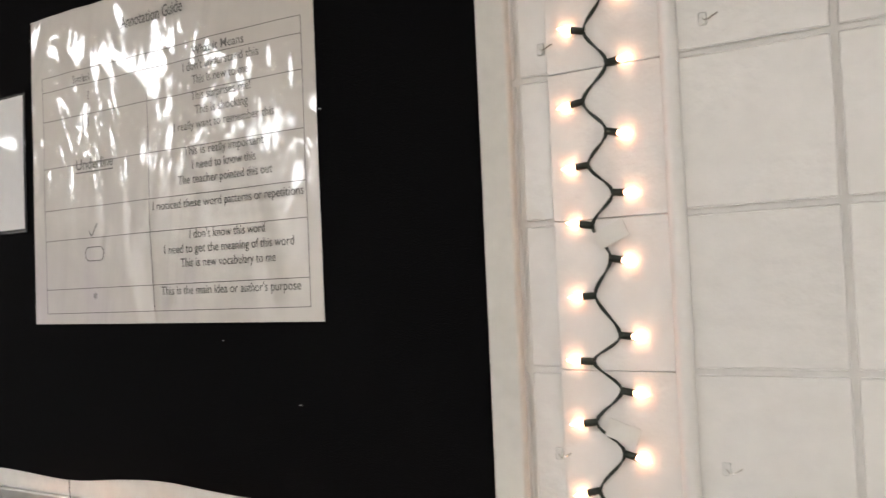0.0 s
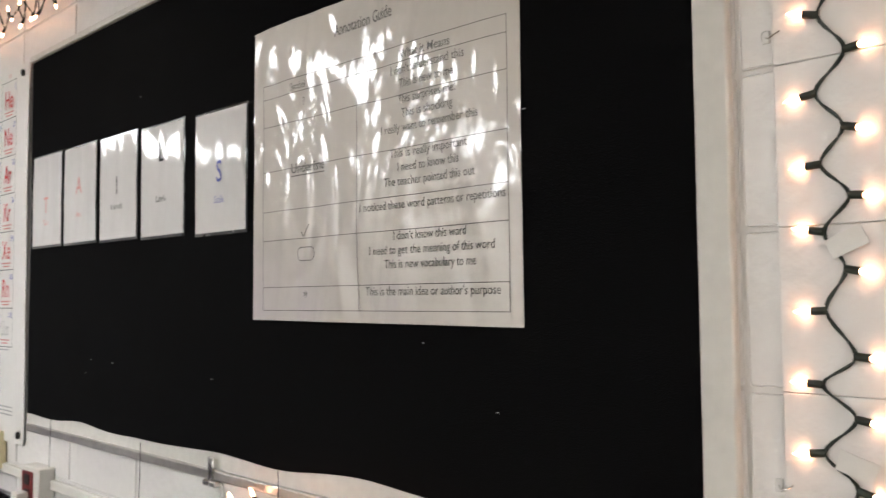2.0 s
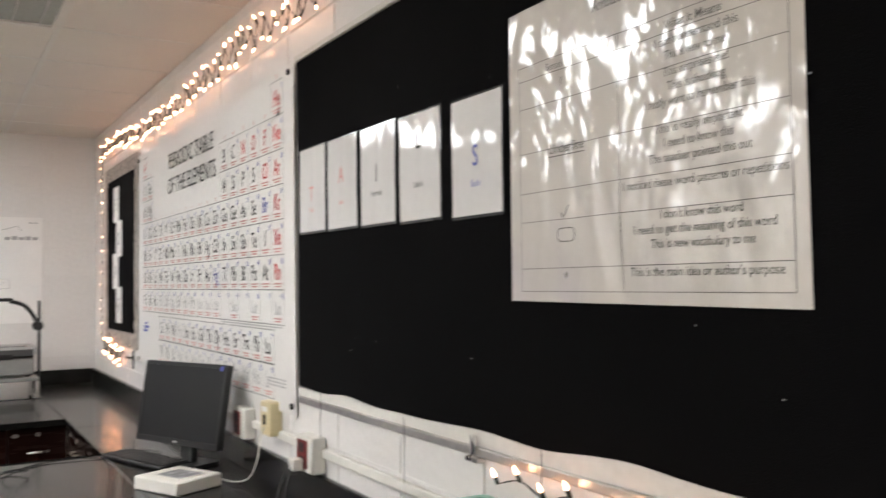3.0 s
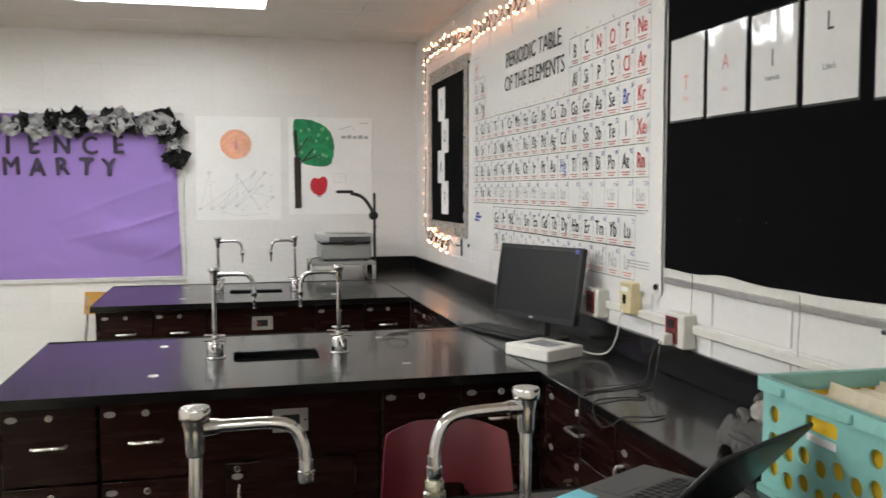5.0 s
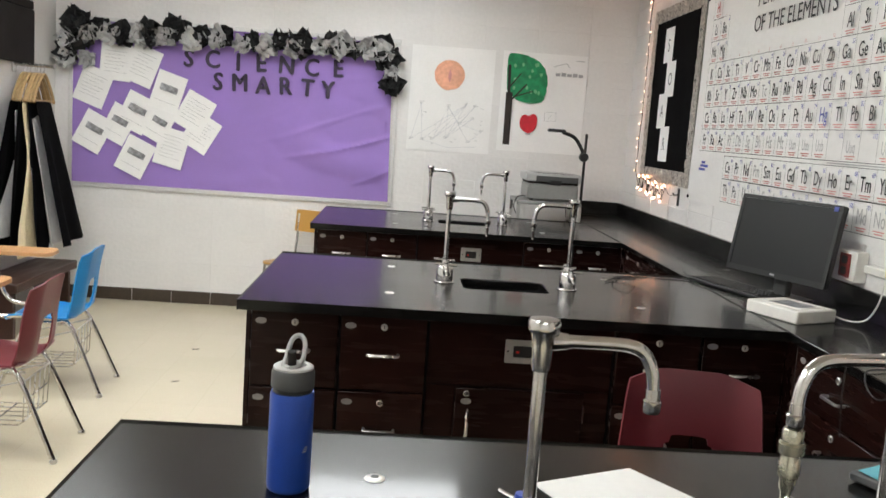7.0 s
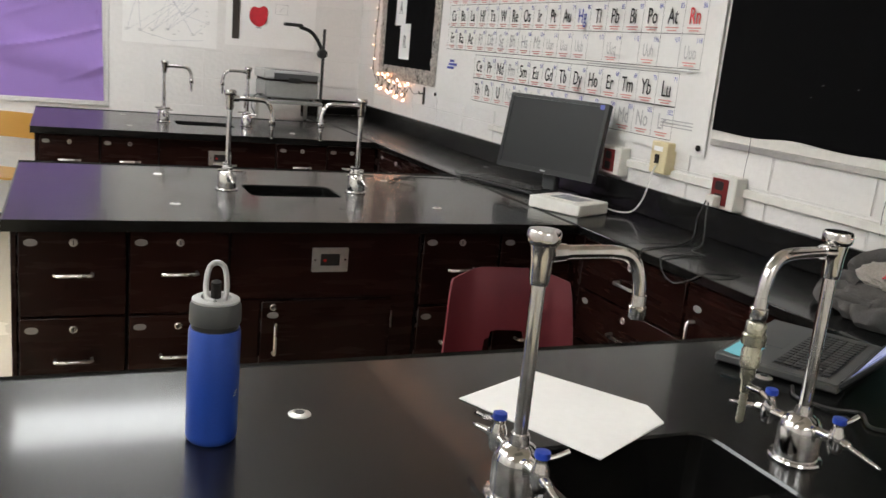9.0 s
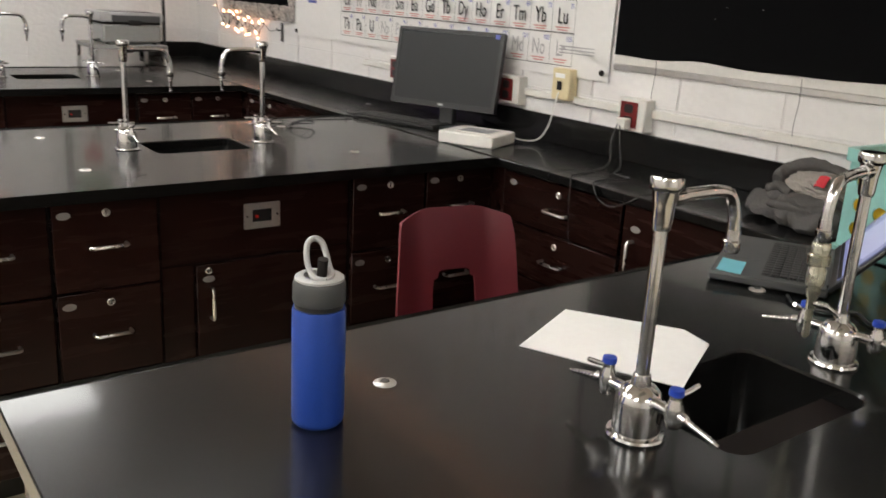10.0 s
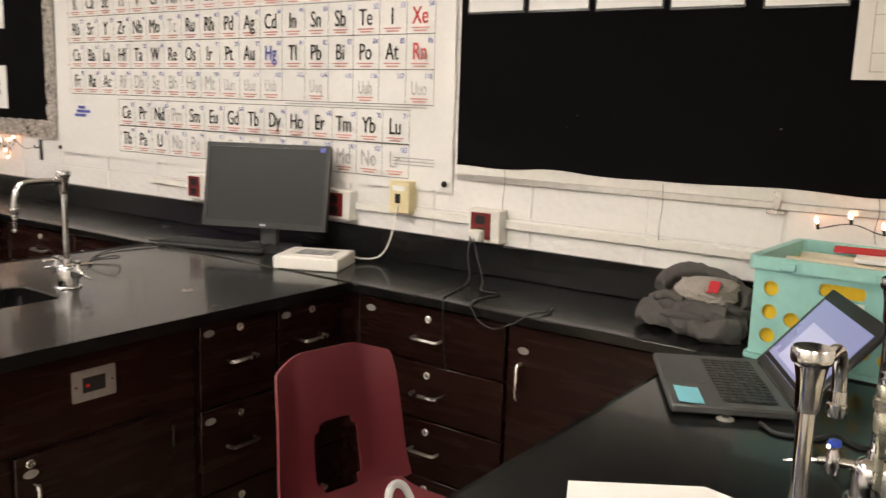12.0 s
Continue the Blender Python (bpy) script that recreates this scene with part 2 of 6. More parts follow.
def solid(name, bm, material, m, label, category, group="", kind="", smooth=True):
    ob = part(name, bm, material, None, "", smooth, m)
    return tagged(ob, label, category, group, kind)


def box(bm, x0, x1, y0, y1, z0, z1, bevel=0.0, seg=1):
    r = bmesh.ops.create_cube(bm, size=1)
    vs = r["verts"]
    for v in vs:
        v.co = Vector(((x0 + x1) / 2 + v.co.x * (x1 - x0), (y0 + y1) / 2 + v.co.y * (y1 - y0), (z0 + z1) / 2 + v.co.z * (z1 - z0)))
    if bevel:
        es = list({e for v in vs for e in v.link_edges})
        bmesh.ops.bevel(bm, geom=es, offset=bevel, segments=1, affect="EDGES", profile=0.5)
    return bm


def cube(*a, **k):
    return box(bmesh.new(), *a, **k)


def ring_points(c, axis, r, n):
    q = Vector(axis).normalized().to_track_quat("Z", "Y")
    return [Vector(c) + q @ Vector((r * math.cos(2 * math.pi * i / n), r * math.sin(2 * math.pi * i / n), 0)) for i in range(n)]


def skin(bm, rings, closed_ends=True, close=False):
    """Joins rings of points with quads."""
    vs = [[bm.verts.new(p) for p in r] for r in rings]
    n = len(vs[0])
    pairs = list(zip(vs, vs[1:])) + ([(vs[-1], vs[0])] if close else [])
    for a, b in pairs:
        for i in range(n):
            bm.faces.new((a[i], a[(i + 1) % n], b[(i + 1) % n], b[i]))
    if closed_ends and not close:
        bm.faces.new(vs[0][::-1])
        bm.faces.new(vs[-1])
    return bm


def cyl(bm, p0, p1, r0, r1=None, n=14):
    d = Vector(p1) - Vector(p0)
    return skin(bm, [ring_points(p0, d, r0, n), ring_points(p1, d, r0 if r1 is None else r1, n)])


def lathe(bm, profile, n=24, m=None):
    """Turns (radius, height) pairs about z."""
    m = m or Matrix()
    return skin(bm, [[m @ Vector((r * math.cos(2 * math.pi * i / n), r * math.sin(2 * math.pi * i / n), z)) for i in range(n)] for r, z in profile])


def smooth_path(pts, k=6):
    """Catmull-Rom through the points."""
    p = [Vector(a) for a in pts]
    p = [p[0] * 2 - p[1]] + p + [p[-1] * 2 - p[-2]]
    out = []
    for i in range(1, len(p) - 2):
        a, b, c, d = p[i - 1:i + 3]
        for j in range(k):
            t = j / k
            out.append(0.5 * ((2 * b) + (c - a) * t + (2 * a - 5 * b + 4 * c - d) * t * t + (3 * b - a - 3 * c + d) * t ** 3))
    return out + [p[-2]]


def tube(bm, pts, r, n=8, k=6, smooth=True, closed=False):
    path = smooth_path(pts, k) if smooth and k > 1 else [Vector(a) for a in pts]
    rings = []
    t0 = (path[1] - path[0]).normalized()
    up = t0.orthogonal().normalized()
    for i, c in enumerate(path):
        t = (path[min(i + 1, len(path) - 1)] - path[max(i - 1, 0)]).normalized()
        up = (up - t * up.dot(t)).normalized()
        side = t.cross(up)
        rings.append([c + r * (math.cos(2 * math.pi * j / n) * up + math.sin(2 * math.pi * j / n) * side) for j in range(n)])
    return skin(bm, rings, close=closed)


def rounded(x0, x1, y0, y1, r, k=5):
    """The outline of a rectangle with round corners."""
    out = []
    for cx, cy, a in ((x1 - r, y1 - r, 0), (x0 + r, y1 - r, 90), (x0 + r, y0 + r, 180), (x1 - r, y0 + r, 270)):
        out += [(cx + r * math.cos(radians(a + 90 * i / k)), cy + r * math.sin(radians(a + 90 * i / k))) for i in range(k + 1)]
    return out


def prism(bm, outline, z0, z1):
    lo, hi = ([bm.verts.new((x, y, z)) for x, y in outline] for z in (z0, z1))
    n = len(lo)
    for i in range(n):
        bm.faces.new((lo[i], lo[(i + 1) % n], hi[(i + 1) % n], hi[i]))
    bm.faces.new(lo[::-1])
    bm.faces.new(hi)
    return bm


def plate(bm, outline, holes, z0, z1):
    """A plate with holes: outlines in x and y, between two heights."""
    loops = [outline] + list(holes)
    ends = []
    for z in (z0, z1):
        edges, rows = [], []
        for o in loops:
            vs = [bm.verts.new((x, y, z)) for x, y in o]
            rows.append(vs)
            edges += [bm.edges.new((vs[i], vs[(i + 1) % len(vs)])) for i in range(len(vs))]
        bmesh.ops.triangle_fill(bm, edges=edges, use_beauty=True)
        ends.append(rows)
    for a, b in zip(*ends):
        for i in range(len(a)):
            j = (i + 1) % len(a)
            bm.faces.new((a[i], a[j], b[j], b[i]))
    return bm


def sheet(bm, nu, nv, fn, thick):
    """A thin closed sheet: fn(u, v) gives the front, thick is a vector to the back."""
    t = Vector(thick)
    g = [[Vector(fn(i / nu, j / nv)) for j in range(nv + 1)] for i in range(nu + 1)]
    a = [[bm.verts.new(p) for p in r] for r in g]
    b = [[bm.verts.new(p + t) for p in r] for r in g]
    for i in range(nu):
        for j in range(nv):
            bm.faces.new((a[i][j], a[i + 1][j], a[i + 1][j + 1], a[i][j + 1]))
            bm.faces.new((b[i][j], b[i][j + 1], b[i + 1][j + 1], b[i + 1][j]))
    for i in range(nu):
        for j in (0, nv):
            bm.faces.new((a[i][j], a[i + 1][j], b[i + 1][j], b[i][j]))
    for j in range(nv):
        for i in (0, nu):
            bm.faces.new((a[i][j], a[i][j + 1], b[i][j + 1], b[i][j]))
    return bm


TEXT = {}


def write(bm, text, size, u, v, w=0.0, align="CENTER", bold=0.0, squeeze=1.0, turn=0.0, width=0.0):
    """Adds flat lettering to bm, its baseline at v."""
    key = (text, align, bold)
    if key not in TEXT:
        cu = bpy.data.curves.new("text", "FONT")
        cu.body, cu.align_x, cu.offset, cu.resolution_u = text, align, bold, 3
        ob = bpy.data.objects.new("text", cu)
        me = bpy.data.meshes.new_from_object(ob)
        TEXT[key] = ([tuple(p.co) for p in me.vertices], [tuple(p.vertices) for p in me.polygons])
        bpy.data.objects.remove(ob)
        bpy.data.meshes.remove(me)
        bpy.data.curves.remove(cu)
    c, s = math.cos(radians(turn)), math.sin(radians(turn))
    co, faces = TEXT[key]
    if width:
        squeeze = width / size / (max(p[0] for p in co) - min(p[0] for p in co))
    vs = [bm.verts.new((u + size * (x * squeeze * c - y * s), v + size * (x * squeeze * s + y * c), w)) for x, y, z in co]
    for f in faces:
        try:
            bm.faces.new([vs[i] for i in f])
        except ValueError:
            pass
    return bm


def bar(bm, u0, u1, v0, v1, w, turn=0.0):
    """A flat printed bar."""
    c, s = math.cos(radians(turn)), math.sin(radians(turn))
    cu, cv = (u0 + u1) / 2, (v0 + v1) / 2
    bm.faces.new([bm.verts.new((cu + (a - cu) * c - (b - cv) * s, cv + (a - cu) * s + (b - cv) * c, w)) for a, b in ((u0, v0), (u1, v0), (u1, v1), (u0, v1))])
    return bm


def stroke(bm, a, b, width, w):
    d = Vector((b[0] - a[0], b[1] - a[1]))
    n = Vector((-d.y, d.x)).normalized() * width / 2
    bm.faces.new([bm.verts.new((p[0] + k * n.x, p[1] + k * n.y, w)) for p, k in ((a, 1), (b, 1), (b, -1), (a, -1))][::-1])
    return bm


def east(y, z, off=0.0):
    """The pose of a thing on the east wall: x to the viewer's right, y up, z into the room."""
    return Matrix(((0, 0, -1, -off), (-1, 0, 0, y), (0, 1, 0, z), (0, 0, 0, 1)))


def north(x, z, off=0.0):
    return Matrix(((1, 0, 0, x), (0, 0, -1, -off), (0, 1, 0, z), (0, 0, 0, 1)))


def west(y, z, off=0.0):
    return Matrix(((0, 0, 1, ROOM_W + off), (1, 0, 0, y), (0, 1, 0, z), (0, 0, 0, 1)))


# ---------------------------------------------------------------- room shell
COURSE, BLOCK, BASE = 0.1990, 0.4064, 0.1247
FACE = 0.0035                   # blocks stand proud of the wall slab
solid("floor", cube(ROOM_W - 0.2, 0.2, ROOM_S - 0.2, 0.2, -0.1, 0), M["floor"], Matrix(), "cream speckled vinyl tile floor with a few scuffs", "floor", kind="structure", smooth=False)
wall_east = solid("wall_east", cube(FACE, 0.2, ROOM_S, 0.2, 0, ROOM_H + 0.1), M["joint"], Matrix(), "white painted concrete block wall with stacked joints", "wall", kind="structure", smooth=False)
wall_north = solid("wall_north", cube(ROOM_W, 0, FACE, 0.2, 0, ROOM_H + 0.1), M["wall"], Matrix(), "white painted concrete block wall behind the benches", "wall", kind="structure", smooth=False)
solid("wall_west", cube(ROOM_W - 0.2, ROOM_W, ROOM_S, 0.2, 0, ROOM_H + 0.1), M["wall"], Matrix(), "plain white painted side wall", "wall", kind="structure", smooth=False)
solid("wall_south", cube(ROOM_W, FACE, ROOM_S - 0.2, ROOM_S, 0, ROOM_H + 0.1), M["wall"], Matrix(), "plain white painted end wall", "wall", kind="structure", smooth=False)


GRID_Y = 0.11                  # where the ceiling grid begins


def ceiling():
    """Lay-in tiles in a tee grid, in one mesh of each."""
    bm = cube(ROOM_W - 0.2, 0.2, ROOM_S - 0.2, 0.2, ROOM_H + 0.02, ROOM_H + 0.12)
    xs = [0.61 - 1.2192 * i for i in range(6)]
    ys = [-0.6096 * j + GRID_Y for j in range(17)]
    for x in xs:
        for y in ys:
            box(bm, max(x - 1.2192 + 0.012, ROOM_W), min(x - 0.012, 0), max(y - 0.6096 + 0.012, ROOM_S), min(y - 0.012, 0), ROOM_H, ROOM_H + 0.018)
    solid("ceiling", bm, M["ceiling"], Matrix(), "off-white lay-in ceiling tiles", "ceiling", kind="structure", smooth=False)
    bm = bmesh.new()
    for x in xs[1:]:
        box(bm, x - 0.0115, x + 0.0115, ROOM_S, 0, ROOM_H - 0.003, ROOM_H + 0.016)
    for y in ys[1:-1]:
        box(bm, ROOM_W, 0, y - 0.0115, y + 0.0115, ROOM_H - 0.002, ROOM_H + 0.015)
    solid("ceiling_trim", bm, M["tee"], Matrix(), "white metal ceiling grid", "ceiling", kind="structure", smooth=False)


ceiling()


def ceiling_light(x, y, lit):
    t = thing("ceiling_light", pose(x, y, ROOM_H - 0.005, 0, 0, 90),
              "lit recessed fluorescent ceiling light, one of several, some added for brightness" if lit else "unlit recessed ceiling light with grey louvre", "ceiling light", "ceiling lights")
    bm = plate(bmesh.new(), [(-0.295, -0.6), (0.295, -0.6), (0.295, 0.6), (-0.295, 0.6)], [[(-0.265, -0.57), (0.265, -0.57), (0.265, 0.57), (-0.265, 0.57)]], -0.012, 0.002)
    part("frame", bm, M["tee"], t, smooth=False)
    if lit:
        part("diffuser", cube(-0.264, 0.264, -0.569, 0.569, -0.006, 0.0), M["diffuser"], t, "glowing white diffuser", smooth=False)
    else:
        part("diffuser", cube(-0.264, 0.264, -0.569, 0.569, -0.002, 0.001), M["louvre"], t, "grey unlit panel", smooth=False)
        for i in range(11):
            yy = -0.52 + i * 0.104
            part("louvre_blade", cube(-0.263, 0.263, yy - 0.002, yy + 0.002, -0.011, -0.003), M["alu"], t, smooth=False)


# lit ones at x -3.80 and y -8.73 are unseen, added to brighten the room
for x, y, lit in ((-1.82, -1.415, True), (-1.21, -3.244, False), (-1.82, -3.853, True), (-3.80, -2.15, True), (-3.80, -3.40, True),
                  (-3.80, -4.90, True), (-3.80, -6.73, True), (-1.82, -6.291, False), (-1.82, -8.73, True)):
    ceiling_light(x, y, lit)

# dark tile base, piece by piece, along the north wall
base = thing("baseboard", north(ROOM_W, 0), "dark brown glazed tile base course with pale joints", "baseboard", kind="structure")
part("backing", cube(0, ROOM_W * -1 + BENCH_END + 1.7, 0.001, 0.1, 0.0, 0.004), M["paper"], base, smooth=False)
bm = cube(0.002, 0.303, 0.002, 0.099, 0, 0.012, bevel=0.002)
tile = part("base_tile", bm, M["base_tile"], base)
for i in range(1, 12):
    o = new("base_tile", tile.data)
    o.parent, o.location = base, (0.3048 * i, 0, 0)


# ---------------------------------------------------------------- benches and cabinets
def cabinet(name, w, label, depth=0.46, toe=0.1):
    t = thing(name, Matrix(), label, "cabinet", "laboratory base cabinets")
    # darkened carcass colour stands in for shade between the fronts
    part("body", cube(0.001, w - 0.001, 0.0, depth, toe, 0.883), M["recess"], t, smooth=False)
    part("toe_kick", cube(0.001, w - 0.001, 0.06, depth, 0.002, toe - 0.001), M["black_plastic"], t, smooth=False)
    return t


def handle(parent, x, z, up=False, y=-0.022):
    """A bent flat-bar pull on a front at y."""
    h = 0.05
    pts = [(-h, y + 0.001, 0), (-h, y - 0.022, 0), (-h + 0.008, y - 0.027, 0), (h - 0.008, y - 0.027, 0), (h, y - 0.022, 0), (h, y + 0.001, 0)]
    pts = [(x, p[1], z + p[0]) if up else (x + p[0], p[1], z) for p in pts]
    bm = tube(bmesh.new(), pts, 0.0055, 6, smooth=False)
    part("handle", bm, M["steel"], parent, "bright steel bar handle")


def lock(parent, x, z, y=-0.022):
    bm = lathe(bmesh.new(), [(0.0, 0), (0.0115, 0), (0.0115, 0.004), (0.0088, 0.006), (0.0082, 0.0015), (0.0, 0.0015)], 16, pose(x, y, z, 90))
    part("lock", bm, M["steel"], parent, "round steel lock")
    part("keyway", cube(x - 0.0012, x + 0.0012, y - 0.0026, y - 0.0014, z - 0.006, z + 0.006), M["black_plastic"], parent, smooth=False)


def oval(parent, x, z, y=-0.022):
    n = 18
    ol = [(0.0185 * math.cos(2 * math.pi * i / n), 0.0105 * math.sin(2 * math.pi * i / n)) for i in range(n)]
    bm = prism(bmesh.new(), ol, 0, 0.0015)
    bmesh.ops.transform(bm, matrix=pose(x, y, z, 90), verts=bm.verts)
    part("number_plate", bm, M["plate_grey"], parent, "small oval grey number plate")


def drawers(name, w, rows, label, plate_at, dh=0.125):
    t = cabinet(name, w, label)
    for lo, hi in rows:
        d = part("drawer", cube(0.004, w - 0.004, -0.022, -0.001, lo + 0.003, hi - 0.003, bevel=0.0025), M["wood"], t)
        handle(d, w / 2, hi - (dh if hi - lo > 0.22 else 0.1))
        lock(d, w / 2, hi - 0.038)
        oval(d, plate_at, hi - 0.038)
    return t


def outlet_plate(parent, x, z, y=-0.006):
    p = part("outlet_plate", plate(bmesh.new(), rounded(-0.06, 0.06, -0.04, 0.04, 0.003, 1), [[(-0.032, -0.02), (0.032, -0.02), (0.032, 0.02), (-0.032, 0.02)]], 0, 0.004), M["alu"], parent, "steel outlet plate", m=pose(x, y, z, 90))
    part("socket_face", cube(-0.031, 0.031, -0.019, 0.019, 0.0005, 0.003), M["black_plastic"], p)
    part("pilot_lamp", cube(-0.022, -0.012, -0.006, 0.002, 0.0028, 0.0038), M["led"], p, "small red pilot lamp")
    for s in (-1, 1):
        part("screw", lathe(bmesh.new(), [(0, 0.004), (0.004, 0.004), (0.003, 0.0055), (0, 0.0055)], 10, pose(s * 0.05, 0, 0)), M["steel"], p)


def sink_cabinet():
    w = 0.63
    t = cabinet("sink_cabinet", w, "dark mahogany sink cabinet with outlet plate and door")
    part("apron", cube(0.004, w - 0.004, -0.006, -0.001, 0.655, 0.88, bevel=0.0015), M["wood"], t)
    part("side_stile", cube(0.004, 0.1, -0.006, -0.001, 0.105, 0.652, bevel=0.0015), M["wood"], t)
    part("side_stile", cube(w - 0.09, w - 0.004, -0.006, -0.001, 0.105, 0.652, bevel=0.0015), M["wood"], t)
    outlet_plate(t, 0.32, 0.782)
    d = part("door", cube(0.103, w - 0.093, -0.022, -0.001, 0.105, 0.65, bevel=0.0025), M["wood"], t)
    handle(d, 0.145, 0.53, True)
    lock(d, 0.14, 0.632)
    oval(d, 0.14, 0.605)
    part("hinge", cube(w - 0.094, w - 0.088, -0.026, -0.02, 0.55, 0.61), M["steel"], t)
    return t


def side_door(w):
    t = cabinet("door_cabinet", w, "dark mahogany base cabinet with single door", 0.40)
    d = part("door", cube(0.004, w - 0.004, -0.022, -0.001, 0.105, 0.88, bevel=0.0025), M["wood"], t)
    handle(d, 0.05, 0.72, True)
    oval(d, 0.055, 0.81)
    return t


ROWS3 = [(0.62, 0.88), (0.36, 0.62), (0.10, 0.36)]
ROWS4 = [(0.70, 0.88), (0.515, 0.70), (0.325, 0.515), (0.10, 0.325)]
proto_drawer = drawers("drawer_cabinet", 0.292, ROWS3, "dark mahogany three-drawer laboratory cabinet with steel pulls", 0.035, 0.13)
proto_sink = sink_cabinet()
proto_side = drawers("drawer_cabinet", 0.565, ROWS4, "dark mahogany four-drawer laboratory cabinet with steel pulls", 0.05)
proto_door = side_door(0.56)
first = True
for key in ("mid", "far", "near"):
    yf = FRONTS[key] + 0.075
    for proto, xx in ((proto_drawer, -2.228), (proto_drawer, -1.934), (proto_sink, -1.640), (proto_drawer, -1.008), (proto_drawer, -0.714)):
        m = pose(xx, yf, 0)
        if first and not proto.get("placed"):
            proto.matrix_basis = m
            proto["placed"] = 1
        else:
            c = copy_thing(proto, m)
    first = False
# cabinets under the side counter face west
for k, y0 in enumerate((FRONTS["mid"], FRONTS["far"])):
    for proto, yy in ((proto_side, y0 - 0.02), (proto_door, y0 - 0.59)):
        m = pose(-0.40, yy, 0, 0, 0, -90)
        if k == 0:
            proto.matrix_basis = m
        else:
            copy_thing(proto, m)
for ob in list(scene.objects):
    if "placed" in ob:
        del ob["placed"]

for key in ("far", "mid", "near"):
    f = FRONTS[key]
    t = thing("lab_bench", pose(0, f, 0), "dark mahogany bench carcass with plain back panel", "bench", "laboratory benches")
    part("end_panel", cube(-2.245, -2.2295, 0.075, DEPTH - 0.05, 0.002, 0.884, bevel=0.002), M["wood"], t)
    part("back_panel", cube(-2.2285, -0.442, DEPTH - 0.07, DEPTH - 0.052, 0.002, 0.884, bevel=0.002), M["wood"], t)
    part("corner_post", cube(-0.421, -0.401, -0.02, 0.074, 0.002, 0.884, bevel=0.002), M["wood"], t)
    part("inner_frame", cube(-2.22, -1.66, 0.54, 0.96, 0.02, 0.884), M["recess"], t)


def worktop(key):
    f = FRONTS[key]
    t = thing("bench_worktop", pose(0, f, TOP), "glossy black epoxy laboratory worktop with rounded edge", "worktop", "laboratory worktops")
    sx, sy = SINK
    outer = [(BENCH_END, 0.0), (SIDE_FRONT - 0.0015, 0.0), (SIDE_FRONT - 0.0015, DEPTH), (BENCH_END, DEPTH)]
    hole = rounded(sx - 0.165, sx + 0.165, sy - 0.115, sy + 0.115, 0.03)
    e = 0.004
    bm = plate(bmesh.new(), outer, [hole], -0.030, 0.0)
    bm.normal_update()
    sharp = [ed for ed in bm.edges if len(ed.link_faces) == 2 and abs(ed.link_faces[0].normal.dot(ed.link_faces[1].normal)) < 0.3
             and abs(ed.verts[0].co.z - ed.verts[1].co.z) < 1e-6 and ed.verts[0].co.z > -0.01]
    bmesh.ops.bevel(bm, geom=sharp, offset=e, segments=1, affect="EDGES", profile=0.5)
    part("slab", bm, M["top"], t)
    # basin: walls and floor
    bm = bmesh.new()
    rings = []
    for dx, z in ((0.0, -0.031), (0.012, -0.14), (0.03, -0.165)):
        rings.append([(x, y, z) for x, y in rounded(sx - 0.168 + dx, sx + 0.168 - dx, sy - 0.118 + dx, sy + 0.118 - dx, 0.03)])
    outer_r = [[(x, y, z - 0.012) for x, y in rounded(sx - 0.18 + dx, sx + 0.18 - dx, sy - 0.13 + dx, sy + 0.13 - dx, 0.03)] for dx, z in ((0.0, -0.02), (0.012, -0.15), (0.03, -0.175))]
    skin(bm, rings[::-1] + outer_r, closed_ends=True)
    part("sink_basin", bm, M["top"], t, "black moulded sink basin")
    part("drain", lathe(bmesh.new(), [(0, -0.163), (0.028, -0.163), (0.03, -0.161), (0.02, -0.160), (0, -0.1605)], 18, pose(sx, sy, 0)), M["steel"], t)


for key in ("far", "mid", "near"):
    worktop(key)
side = thing("side_worktop", pose(0, 0, TOP), "long glossy black epoxy counter along the wall", "worktop", "laboratory worktops")
for y1, y0 in ((-0.003, -2.15), (-2.151, -4.33), (-4.331, FRONTS["near"])):
    part("slab", cube(SIDE_FRONT + 0.0015, -0.003, y0, y1, -0.030, 0, bevel=0.003, seg=2), M["top"], side)
splash = thing("backsplash", pose(0, 0, TOP), "black epoxy backsplash along the counter", "backsplash")
part("long_piece", cube(-0.022, -0.002, FRONTS["near"], -0.003, 0.001, 0.11, bevel=0.003), M["top"], splash)
part("end_piece", cube(-0.44, -0.0235, -0.022, -0.002, 0.001, 0.11, bevel=0.003), M["top"], splash)


